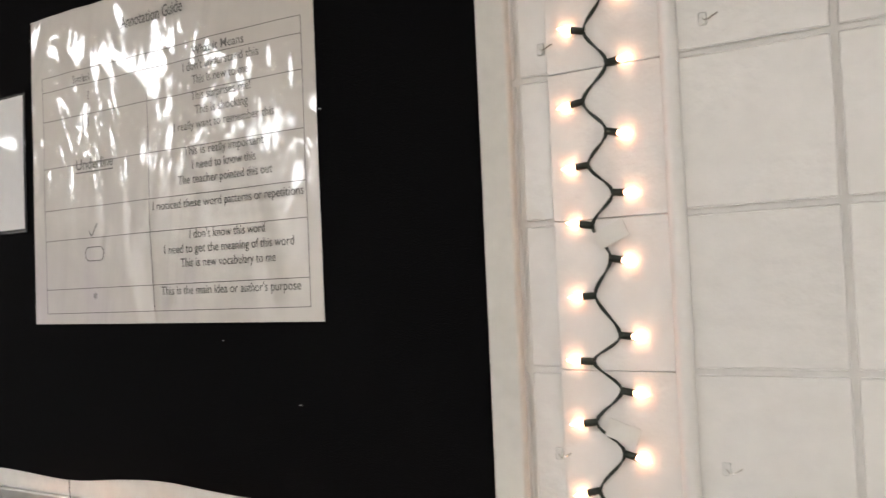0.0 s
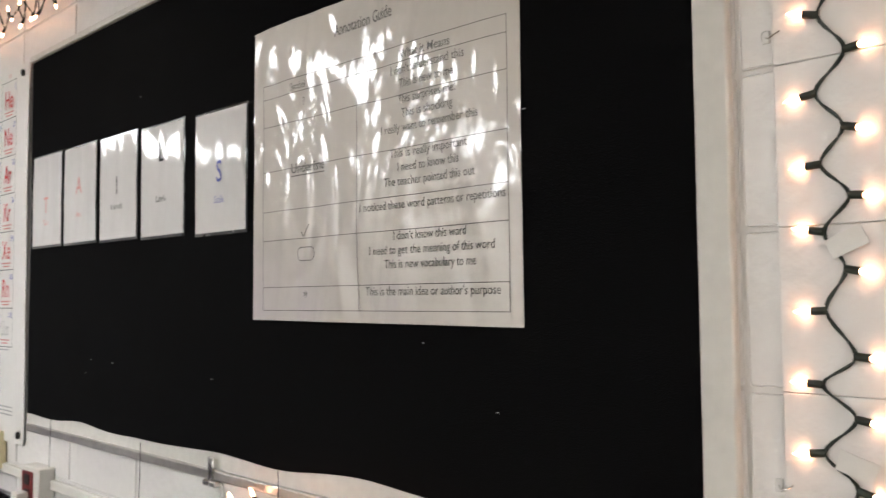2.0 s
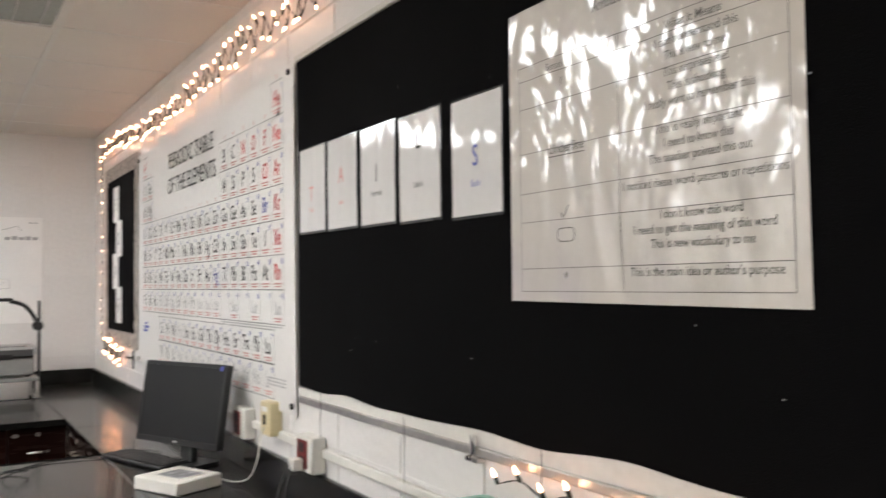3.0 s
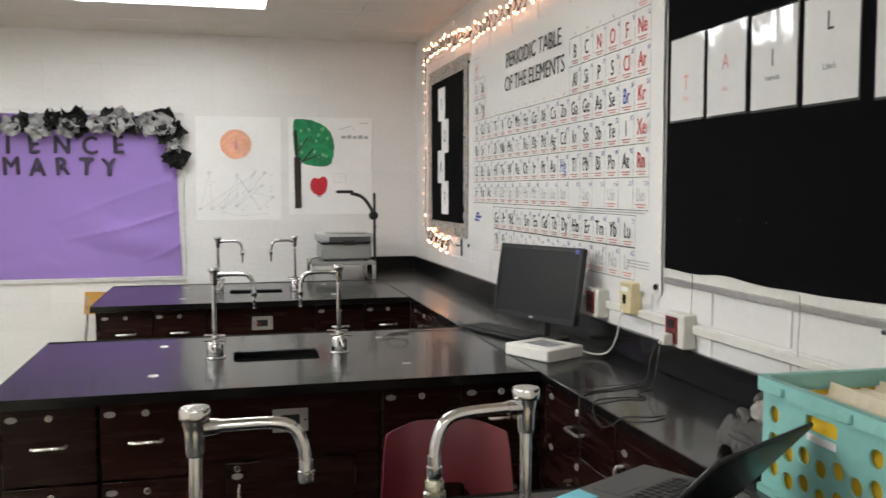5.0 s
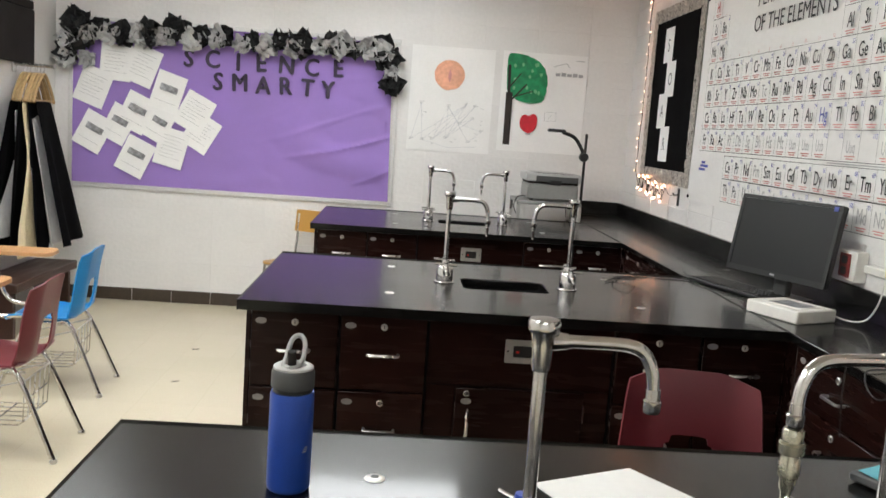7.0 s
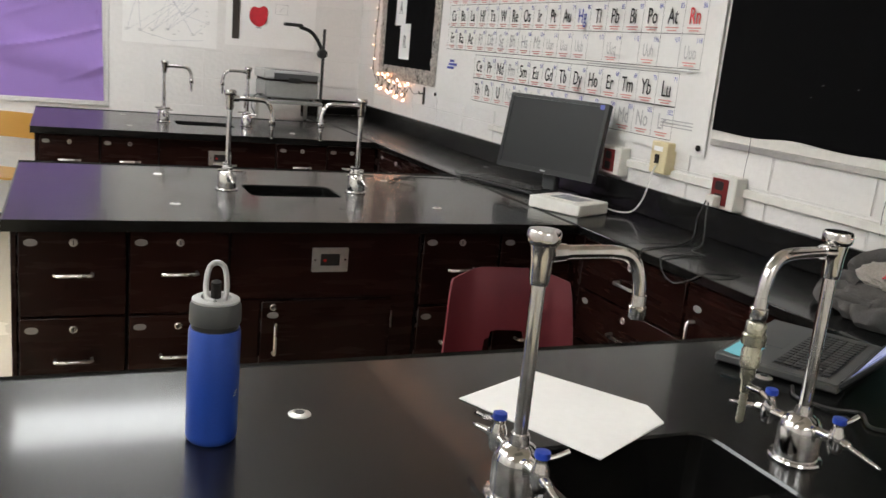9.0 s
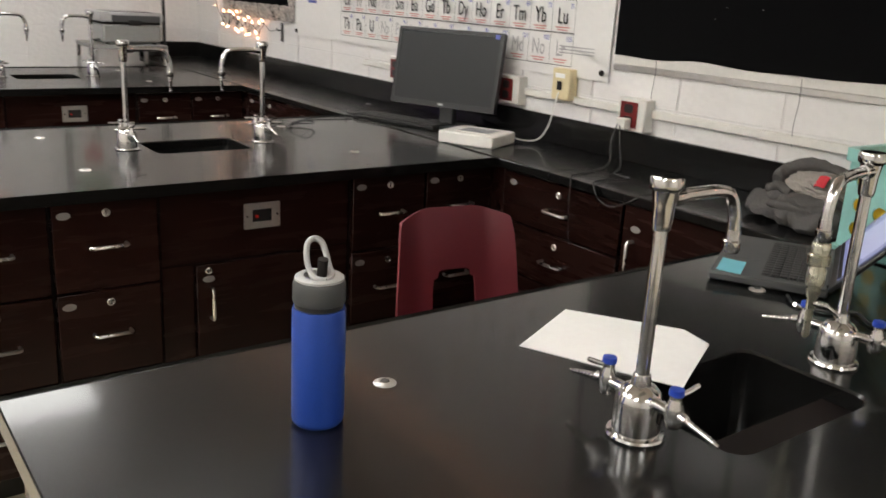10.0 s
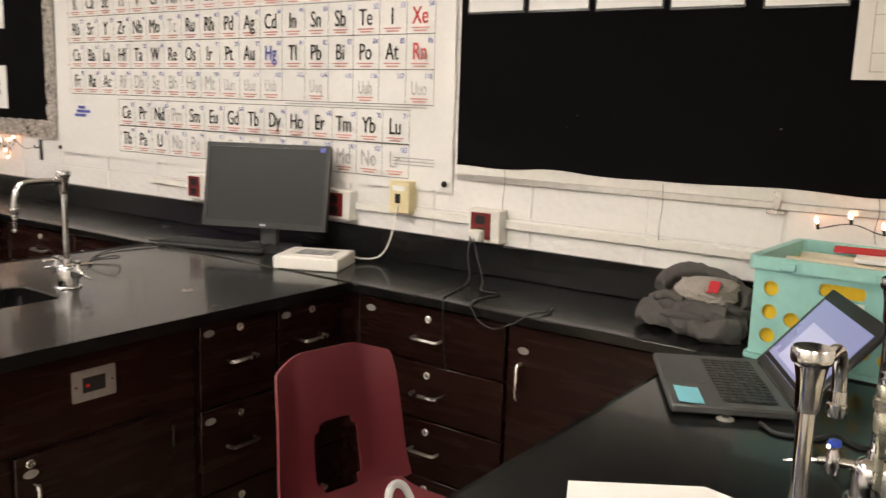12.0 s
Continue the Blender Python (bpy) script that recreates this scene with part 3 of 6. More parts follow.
# ---------------------------------------------------------------- lab taps
def lab_tap(fitting=False, tip=False):
    """A column tap with a spout towards +x and two gas cocks."""
    t = thing("lab_tap", Matrix(), "chrome laboratory column tap with serrated nozzle and plain gas cocks" if tip else "chrome laboratory column tap with two blue-capped gas cocks" if not fitting else "chrome laboratory tap with tarnished hose fitting on its spout", "tap", "laboratory taps")
    part("base", lathe(bmesh.new(), [(0, 0.0), (0.0385, 0.0), (0.040, 0.003), (0.0385, 0.006), (0.0325, 0.007), (0.032, 0.052), (0.029, 0.062), (0.022, 0.070), (0.014, 0.074), (0.012, 0.088), (0, 0.088)], 28), M["chrome"], t)
    part("column", cyl(bmesh.new(), (0, 0, 0.08), (0, 0, 0.3), 0.0092, n=18), M["chrome"], t)
    part("column_head", lathe(bmesh.new(), [(0, 0.285), (0.0115, 0.285), (0.013, 0.292), (0.014, 0.318), (0.017, 0.335), (0.0205, 0.338), (0.0215, 0.341), (0.0215, 0.350), (0.0195, 0.354), (0, 0.354)], 24), M["chrome"], t)
    part("spout", tube(bmesh.new(), [(0.012, 0, 0.325), (0.05, 0, 0.326), (0.11, 0, 0.325), (0.135, 0, 0.315), (0.148, 0, 0.29), (0.152, 0, 0.262)], 0.0088, 14), M["chrome"], t)
    part("collar", cyl(bmesh.new(), (0.012, 0, 0.325), (0.032, 0, 0.3255), 0.0125, 0.0108, 16), M["chrome"], t)
    part("nozzle", lathe(bmesh.new(), [(0, 0.236), (0.0105, 0.236), (0.012, 0.24), (0.0122, 0.252), (0.010, 0.254), (0.0098, 0.268), (0, 0.268)], 18, pose(0.152, 0, 0)), M["chrome"], t)
    if fitting:
        f = part("hose_fitting", lathe(bmesh.new(), [(0, 0.150), (0.0095, 0.150), (0.0105, 0.156), (0.0105, 0.166), (0.0135, 0.169), (0.0138, 0.192), (0.0120, 0.195), (0.0120, 0.199), (0.0165, 0.201), (0.0168, 0.214), (0.0140, 0.217), (0.0140, 0.231), (0.0118, 0.234), (0, 0.235)], 20, pose(0.152, 0, 0)), M["brass"], t, "tarnished pale brass hose fitting")
        prof = [(0, 0.085), (0.0042, 0.085)]
        for i in range(5):
            prof += [(0.0062, 0.090 + i * 0.008), (0.0050, 0.0945 + i * 0.008)]
        part("serrated_tip", lathe(bmesh.new(), prof + [(0.0068, 0.132), (0.0075, 0.151), (0, 0.151)], 14, pose(0.152, 0, 0)), M["brass"], f)
        ck = cyl(bmesh.new(), (0.152, 0.004, 0.140), (0.152, 0.026, 0.140), 0.0052, n=10)
        tube(ck, [(0.152, 0.024, 0.141), (0.146, 0.031, 0.134), (0.139, 0.036, 0.124)], 0.0034, 8)
        part("side_cock", ck, M["chrome"], f, "small chrome side cock")
    if tip:
        prof = [(0, 0.186), (0.0030, 0.186)]
        for i in range(5):
            prof += [(0.0052 + 0.0006 * i, 0.190 + i * 0.008), (0.0042 + 0.0006 * i, 0.1945 + i * 0.008)]
        part("serrated_tip", lathe(bmesh.new(), prof + [(0.0090, 0.229), (0.0090, 0.237), (0, 0.237)], 12, pose(0.152, 0, 0)), M["chrome"], t)
    for s in (0, 180):
        m = pose(0, 0, 0.056, 0, 0, 90 + s)
        bm = bmesh.new()
        cyl(bm, m @ Vector((0.025, 0, 0.0)), m @ Vector((0.052, 0, 0.0)), 0.0085, n=12)
        q = m @ pose(0.058, 0, 0)
        lathe(bm, [(0, -0.019), (0.009, -0.019), (0.012, -0.010), (0.012, 0.010), (0.008, 0.019), (0.008, 0.026), (0, 0.026)], 14, q)
        v = part("gas_cock", bm, M["chrome"], t)
        a = m @ Vector((0.068, 0, 0.0))
        d = (m.to_3x3() @ Vector((1, 0, -0.22))).normalized()
        q2 = Matrix.Translation(a) @ d.to_track_quat("Z", "Y").to_matrix().to_4x4()
        prof = [(0, 0), (0.0075, 0), (0.0075, 0.010)]
        for i in range(7):
            prof += [(0.0054 - i * 0.00022, 0.012 + i * 0.0068), (0.0040 - i * 0.00022, 0.0175 + i * 0.0068)]
        part("hose_nozzle", lathe(bmesh.new(), prof + [(0.0025, 0.0625), (0, 0.0625)], 12, q2), M["chrome"], v)
        lv = bmesh.new()
        side = m.to_3x3() @ Vector((0.25, 1, 0)).normalized()
        p0 = m @ Vector((0.058, 0, 0.022))
        if tip:
            tube(lv, [p0 - side * 0.042, p0, p0 + side * 0.042], 0.0046, 8)
        else:
            tube(lv, [p0 - side * 0.004, p0 + side * 0.018 + Vector((0, 0, 0.006)), p0 + side * 0.034 + Vector((0, 0, 0.013))], 0.0036, 8)
        part("lever", lv, M["chrome"], v)
        part("blue_cap", lathe(bmesh.new(), [(0, 0.026), (0.0095, 0.026), (0.0103, 0.029), (0.0095, 0.0345), (0, 0.0355)], 16, q), M["chrome" if tip else "valve_blue"], v, "round chrome gas cap" if tip else "round blue gas cap")
    return t


TAPS = (-1.571, -1.087)
TAP_Y = 0.57
tap = lab_tap()
tap.matrix_basis = pose(TAPS[0], FRONTS["near"] + TAP_Y, TOP)
tap_f = lab_tap(True)
tap_f.matrix_basis = pose(TAPS[1], FRONTS["near"] + TAP_Y, TOP, 0, 0, 190)
tap_plain = lab_tap(tip=True)
tap_plain.matrix_basis = pose(TAPS[0], FRONTS["mid"] + TAP_Y, TOP)
for key in ("mid", "far"):
    if key == "far":
        copy_thing(tap_plain, pose(TAPS[0], FRONTS[key] + TAP_Y, TOP))
    copy_thing(tap_plain, pose(TAPS[1], FRONTS[key] + TAP_Y, TOP, 0, 0, 180))


def service_cap(x, y):
    t = thing("service_cap", pose(x, y, TOP), "small round bright service cap set in the worktop", "service cap", "worktop service caps")
    part("flange", lathe(bmesh.new(), [(0, 0.0), (0.0175, 0.0), (0.0175, 0.0012), (0.0100, 0.0045), (0.0085, 0.0045), (0.0080, 0.002), (0, 0.002)], 24), M["alu"], t)
    part("plug", lathe(bmesh.new(), [(0, 0.0021), (0.0072, 0.0021), (0.0066, 0.0050), (0, 0.0050)], 16), M["grey_plastic"], t, "dark centre plug")


for key in ("near", "mid", "far"):
    for xx in (-1.78, -0.87):
        for dy in (0.28, 0.868):
            service_cap(xx, FRONTS[key] + dy)


# ---------------------------------------------------------------- east wall: boards, posters, rails
def ripple(x, y, s, a):
    return a * noise.noise(Vector((x * s, y * s, 3.7)))


def black_board():
    t = thing("bulletin_board", east(-4.165, 1.27), "large bulletin board covered in black fabric with torn paper edge", "bulletin board")
    w, h = 2.285, 1.12
    part("core", cube(0.01, w + 0.03, 0.012, h - 0.012, 0.0, 0.002), M["cream_paper"], t, smooth=False)
    def front(u, v):
        lo = 0.018 + 0.014 * u + ripple(u * 2.3, 0, 4, 0.016)
        x = u * w + (0.006 * noise.noise(Vector((v * 6, 1, 0))) if u > 0.99 else 0)
        return (x, lo + (h - lo) * v, 0.0052 + ripple(u * w, v * h, 2.2, 0.0022))
    part("fabric", sheet(bmesh.new(), 60, 30, front, (0, 0, -0.0008)), M["black_fabric"], t, "plain black fabric with lint specks")
    def border(u, v):
        return (u * w, -0.014 + 0.006 * noise.noise(Vector((u * 9, 5, 1))) + v * 0.06, 0.0026 + ripple(u * 8, v, 2, 0.0006))
    part("paper_border", sheet(bmesh.new(), 60, 2, border, (0, 0, -0.0005)), M["cream_paper"], t, "pale crinkled backing paper")
    part("side_frame", cube(w + 0.002, w + 0.05, -0.03, h + 0.02, 0.0, 0.017, bevel=0.003), M["cream_paper"], t, "off-white painted side frame")
    part("top_frame", cube(0.0, w, h + 0.001, h + 0.02, 0.0, 0.016, bevel=0.003), M["cream_paper"], t)
    random.seed(4)
    for _ in range(16):
        u, v = random.uniform(0.1, w - 0.1), random.uniform(0.1, h - 0.05)
        part("lint", cube(u, u + random.uniform(0.003, 0.006), v, v + 0.001, 0.0080, 0.0088), M["paper"], t, smooth=False)


black_board()

rail = thing("map_rail", east(-4.17, 1.235), "thin aluminium map rail with sliding hook clip", "rail")
part("rail_bar", cube(0.0, 2.33, 0.0, 0.022, 0.0, 0.012, bevel=0.003), M["alu"], rail)
clip = cube(1.07, 1.12, -0.012, 0.0, 0.004, 0.022, bevel=0.002)
box(clip, 1.085, 1.105, 0.0, 0.05, 0.0125, 0.017, bevel=0.002)
part("hook_clip", clip, M["steel"], rail, "bent metal hook clip")

# loose threads under the fabric
for yy, z0, ln in ((-4.37, 1.29, 0.17), (-4.93, 1.28, 0.2), (-5.52, 1.29, 0.12)):
    bm = tube(bmesh.new(), [(0, 0, 0.014), (0.004, -ln * 0.35, 0.016), (-0.003, -ln * 0.7, 0.015), (0.002, -ln, 0.014)], 0.0009, 5)
    solid("loose_thread", bm, M["slate"], east(yy, z0), "thin dark thread hanging from the fabric", "thread", "loose threads")

# white raceway and outlet boxes
race = thing("raceway", east(-2.4, 1.083), "white painted surface raceway along the wall", "raceway")
part("channel", cube(0.0, 4.3, 0.0, 0.03, 0.0, 0.016, bevel=0.004, seg=2), M["white_plastic"], race)


def outlet_box(y, z, plug):
    t = thing("outlet_box", east(y, z), "white surface outlet box with dark red face" + (" and a plugged-in adapter" if plug else ""), "outlet", "wall outlets")
    part("case", cube(-0.065, 0.065, -0.058, 0.058, 0.001, 0.05, bevel=0.004, seg=2), M["white_plastic"], t)
    f = part("face", cube(-0.05, 0.03, -0.045, 0.045, 0.0505, 0.054, bevel=0.002), M["red_plastic"], t, "dark red socket face")
    for s in (-1, 1):
        part("socket", prism(bmesh.new(), rounded(-0.03, 0.01, s * 0.021 - 0.015, s * 0.021 + 0.015, 0.008, 3), 0.0545, 0.056), M["black_plastic"], f)
    if plug:
        part("plug", cube(-0.032, 0.012, -0.05, -0.012, 0.0565, 0.092, bevel=0.004, seg=2), M["white_plastic"], t, "white plug adapter")


outlet_box(-4.315, 1.09, True)
outlet_box(-3.635, 1.10, False)
outlet_box(-2.78, 1.10, False)
t = thing("network_box", east(-3.94, 1.155), "ivory plastic network wall box", "wall box")
part("case", cube(-0.048, 0.048, -0.06, 0.06, 0.001, 0.048, bevel=0.004, seg=2), M["ivory"], t)
part("port", cube(-0.016, 0.008, -0.022, 0.012, 0.0485, 0.0515), M["slate"], t)
part("label_strip", cube(-0.03, 0.024, 0.024, 0.042, 0.0485, 0.0495), M["paper"], t)


def card(y, z, letter, word, ink, up, wz):
    """A laminated letter card."""
    t = thing("letter_card", east(y, z, 0.0075), "white laminated card with a large printed letter %s" % letter, "card", "graph letter cards")
    w, h = 0.220, 0.286
    part("film", sheet(bmesh.new(), 6, 6, lambda u, v: (u * w, v * h, 0.0015 + ripple(u + y, v, 3, 0.0015)), (0, 0, -0.001)), M["film_edge"], t, "dark clear film edge")
    e = 0.005
    part("sheet", sheet(bmesh.new(), 8, 8, lambda u, v: (e + u * (w - 2 * e), e + 0.002 + v * (h - 2 * e - 0.002), 0.0028 + ripple(u + y, v, 3, 0.0015)), (0, 0, -0.0008)), M["laminate_card"], t)
    bm = write(bmesh.new(), letter, 0.07, w / 2, up, 0.0052, bold=0.004, squeeze=0.8)
    write(bm, word, 0.0235, w / 2, wz, 0.0052, squeeze=0.85)
    part("print", bm, ink, t, smooth=False)


for y, z, l, w, ink, up, wz in ((-4.195, 1.797, "T", "Title", "ink_pink", 0.105, 0.068), (-4.43, 1.795, "A", "Axis", "ink_pink", 0.145, 0.078),
                                (-4.67, 1.792, "I", "Intervals", "ink", 0.125, 0.085), (-4.91, 1.787, "L", "Labels", "ink", 0.19, 0.09),
                                (-5.178, 1.78, "S", "Scale", "ink_blue", 0.12, 0.072)):
    card(y, z, l, w, M[ink], up, wz)


def annotation_poster():
    """A wrinkled laminated chart with two columns."""
    t = thing("wall_chart", east(-5.42, 1.592, 0.006), "wrinkled glossy laminated annotation chart in two columns", "poster")
    w, h = 0.737, 0.612
    def wrinkle(u, v):
        z = 0.006 + ripple(u * 1.5, v, 3.0, 0.007) + ripple(u * 4, v * 1.2 + 7, 3.0, 0.0035)
        return z * (0.35 + 0.65 * min(1, 6 * min(u, 1 - u)))
    def front(u, v):
        return (u * w + 0.005 * v - 0.006 * u * v, v * h - 0.004 * (1 - v) * u, wrinkle(u, v))
    part("sheet", sheet(bmesh.new(), 56, 52, front, (0, 0, -0.001)), M["laminate"], t, "glossy wavy laminated sheet")
    def lay(bm, lift=0.0009):
        for v in bm.verts:
            v.co.z = wrinkle(max(0, min(1, v.co.x / w)), max(0, min(1, v.co.y / h))) + lift
        return bm
    bm = bmesh.new()
    write(bm, "Annotation Guide", 0.032, 0.365, 0.548, bold=0.008, width=0.171)
    write(bm, "What it Means", 0.023, 0.53, 0.466, bold=0.006, width=0.125)
    write(bm, "Symbol", 0.021, 0.165, 0.466, bold=0.006, squeeze=0.8)
    rows = [(0.440, ["I don't understand this", "This is new to me"]), (0.387, ["This surprises me!", "This is shocking", "I really want to remember this"]),
            (0.292, ["This is really important", "I need to know this", "The teacher pointed this out"]), (0.201, ["I noticed these word patterns or repetitions"]),
            (0.146, ["I don't know this word", "I need to get the meaning of this word", "This is new vocabulary to me"]), (0.048, ["This is the main idea or author's purpose"])]
    for v, lines in rows:
        for i, s in enumerate(lines):
            write(bm, s, 0.0225, 0.532, v - 0.0250 * i, bold=0.0015, width=0.0079 * len(s))
    write(bm, "?", 0.024, 0.183, 0.430, bold=0.004)
    write(bm, "!", 0.024, 0.180, 0.379, bold=0.004)
    write(bm, "Underline", 0.029, 0.196, 0.296, bold=0.01, width=0.106)
    bar(bm, 0.142, 0.250, 0.289, 0.2912, 0)
    write(bm, "*", 0.030, 0.189, 0.037, bold=0.004)
    stroke(bm, (0.178, 0.176), (0.185, 0.166), 0.0025, 0)
    stroke(bm, (0.185, 0.166), (0.200, 0.190), 0.0025, 0)
    ol, il = rounded(0.165, 0.217, 0.118, 0.146, 0.012, 5), rounded(0.1668, 0.2152, 0.1198, 0.1442, 0.0102, 5)
    vs, ws = [bm.verts.new((x, y, 0)) for x, y in ol], [bm.verts.new((x, y, 0)) for x, y in il]
    for i in range(len(vs)):
        j = (i + 1) % len(vs)
        bm.faces.new((vs[i], vs[j], ws[j], ws[i]))
    part("print", lay(bm), M["ink_soft"], t, smooth=False)
    bm = bmesh.new()
    def ruled(a, b, k=24):
        for i in range(k):
            p, q = ((a[0] + (b[0] - a[0]) * s / k, a[1] + (b[1] - a[1]) * s / k) for s in (i, i + 1))
            stroke(bm, p, q, 0.0013, 0)
    for v in (0.020, 0.067, 0.163, 0.223, 0.307, 0.402, 0.461, 0.490):
        ruled((0.042, v), (0.712, v))
    for u in (0.042, 0.350, 0.712):
        ruled((u, 0.020), (u, 0.490))
    part("rule_print", lay(bm, 0.0011), M["ink_soft"], t, smooth=False)


annotation_poster()


def periodic_table():
    """A wide vinyl banner: one cell per element."""
    y0, z0 = -1.615, 1.185
    t = thing("periodic_table_banner", east(y0, z0, 0.012), "large white vinyl periodic table banner hung on the wall", "poster")
    w, h = 2.535, 1.215
    part("banner", sheet(bmesh.new(), 30, 14, lambda u, v: (u * w + 0.012 * v * (1 - u), v * h, ripple(u * 2, v, 2.5, 0.004)), (0, 0, -0.002)), M["vinyl"], t)
    PIT, ROW = 0.1277, 0.1245
    cx = lambda c: 0.215 + (c - 1) * PIT
    cz = lambda r: 1.113 - (r - 1) * ROW if r < 8 else (0.222 if r == 8 else 0.1)
    rows = {1: "H1 He18", 2: "Li1 Be2 B13 C14 N15 O16 F17 Ne18", 3: "Na1 Mg2 Al13 Si14 P15 S16 Cl17 Ar18"}
    seq = {4: "K Ca Sc Ti V Cr Mn Fe Co Ni Cu Zn Ga Ge As Se Br Kr", 5: "Rb Sr Y Zr Nb Mo Tc Ru Rh Pd Ag Cd In Sn Sb Te I Xe",
           6: "Cs Ba La Hf Ta W Re Os Ir Pt Au Hg Tl Pb Bi Po At Rn", 7: "Fr Ra Ac Rf Db Sg Bh Hs Mt Uun Uuu Uub - Uuq - Uuh - Uuo"}
    lan, act = "Ce Pr Nd Pm Sm Eu Gd Tb Dy Ho Er Tm Yb Lu", "Th Pa U Np Pu Am Cm Bk Cf Es Fm Md No Lr"
    cells = []
    for r, s in rows.items():
        for k in s.split():
            a = k.rstrip("0123456789")
            cells.append((a, r, int(k[len(a):])))
    for r, s in seq.items():
        cells += [(a, r, c + 1) for c, a in enumerate(s.split())]
    cells += [(a, 8, c + 4) for c, a in enumerate(lan.split())] + [(a, 9, c + 4) for c, a in enumerate(act.split())]
    first = {1: [1, 2], 4: 19, 5: 37, 6: 55, 7: 87, 8: 58, 9: 90}
    gas, liquid = "H He N O F Ne Cl Ar Kr Xe Rn".split(), "Br Hg".split()
    made = "Tc Pm Rf Db Sg Bh Hs Mt Uun Uuu Uub Uuq Uuh Uuo Np Pu Am Cm Bk Cf Es Fm Md No Lr".split()
    inks = {k: bmesh.new() for k in ("ink", "ink_red", "ink_blue", "ink_grey", "numbers", "masses")}
    lines, uprights = bmesh.new(), bmesh.new()
    W = 0.0065
    for a, r, c in cells:
        u, v = cx(c) + (0.022 if r > 7 else 0), cz(r)
        if r > 3:
            no = first[r] + (c - 4 if r > 7 else (c - 1 if r in (4, 5) or c < 4 else c - 1 + 14))
        else:
            no = {"H": 1, "He": 2, "Li": 3, "Be": 4, "Na": 11, "Mg": 12}.get(a) or (c - 13 + (5 if r == 2 else 13))
        key = "ink_red" if a in gas else "ink_blue" if a in liquid else "ink_grey" if a in made else "ink"
        if a != "-":
            for k, dx in enumerate((-0.0011, 0.0, 0.0011) if key != "ink_grey" else (0.0,)):
                write(inks[key], a, 0.086 if len(a) < 3 else 0.070, u - 0.004 + dx, v - 0.027, W + 0.0002 * k, squeeze=0.70 if len(a) < 3 else 0.58)
            bar(inks["masses"], u - 0.042, u + 0.036, v - 0.0430, v - 0.0385, W)
            bar(inks["masses"], u - 0.030, u + 0.026, v - 0.0530, v - 0.0485, W)
        write(inks["numbers"], str(no), 0.027, u + 0.056, v + 0.030, W, align="RIGHT", bold=0.003, squeeze=0.85)
        x0, x1, y1, y2 = u - PIT / 2, u + PIT / 2, v - ROW / 2, v + ROW / 2
        bar(lines, x0, x1, y1 - 0.0011, y1 + 0.0011, W + 0.0009)
        bar(lines, x0, x1, y2 - 0.0009, y2 + 0.0009, W + 0.0007)
        for x in (x0, x1):
            bar(uprights, x - 0.0010, x + 0.0010, y1, y2, W + 0.0008)
    for k, dx in enumerate((-0.0009, 0.0009)):
        write(inks["ink"], "PERIODIC TABLE", 0.116, 1.18 + dx, 1.045, W + 0.0002 * k, width=0.80)
        write(inks["ink"], "OF THE ELEMENTS", 0.116, 1.19 + dx, 0.918, W + 0.0002 * k, width=0.86)
    heads = {1: 1.19, 2: 1.065, 18: 1.19}
    heads.update({c: 1.065 for c in range(13, 18)})
    heads.update({c: 0.815 for c in range(3, 13)})
    for c, v in heads.items():
        write(inks["masses"], str(c), 0.022, cx(c), v - 0.005, W, bold=0.004)
    for r in range(1, 8):
        write(inks["masses"], str(r), 0.02, 0.135, cz(r) - 0.05, W, bold=0.004)
    for k in range(3):
        bar(inks["ink_grey"], 2.27, 2.46, 0.11 - k * 0.012, 0.114 - k * 0.012, W)
    bar(inks["ink_grey"], 1.7, 2.42, 0.292, 0.296, W)
    for k, b in inks.items():
        part("print", b, M[{"numbers": "ink_blue", "masses": "ink_pink"}.get(k, k)], t, smooth=False)
    part("grid_print", lines, M["ink"], t, smooth=False)
    part("grid_print", uprights, M["grid_grey"], t, smooth=False)
    bm = bmesh.new()
    for k, (a, b) in enumerate(((0.17, 0.27), (0.19, 0.31), (0.205, 0.265))):
        bar(bm, a, b, 0.19 + 0.02 * k, 0.204 + 0.02 * k, W)
    part("emblem", bm, M["ink_blue"], t, "plain blue emblem bars", smooth=False)
    for u, v in ((0.02, 0.025), (w - 0.03, 0.03), (0.03, h - 0.03), (w - 0.04, h - 0.03)):
        part("grommet", lathe(bmesh.new(), [(0.005, 0.002), (0.011, 0.002), (0.011, 0.008), (0.005, 0.009), (0.005, 0.002)], 14, pose(u, v, 0)), M["slate"], t)


periodic_table()


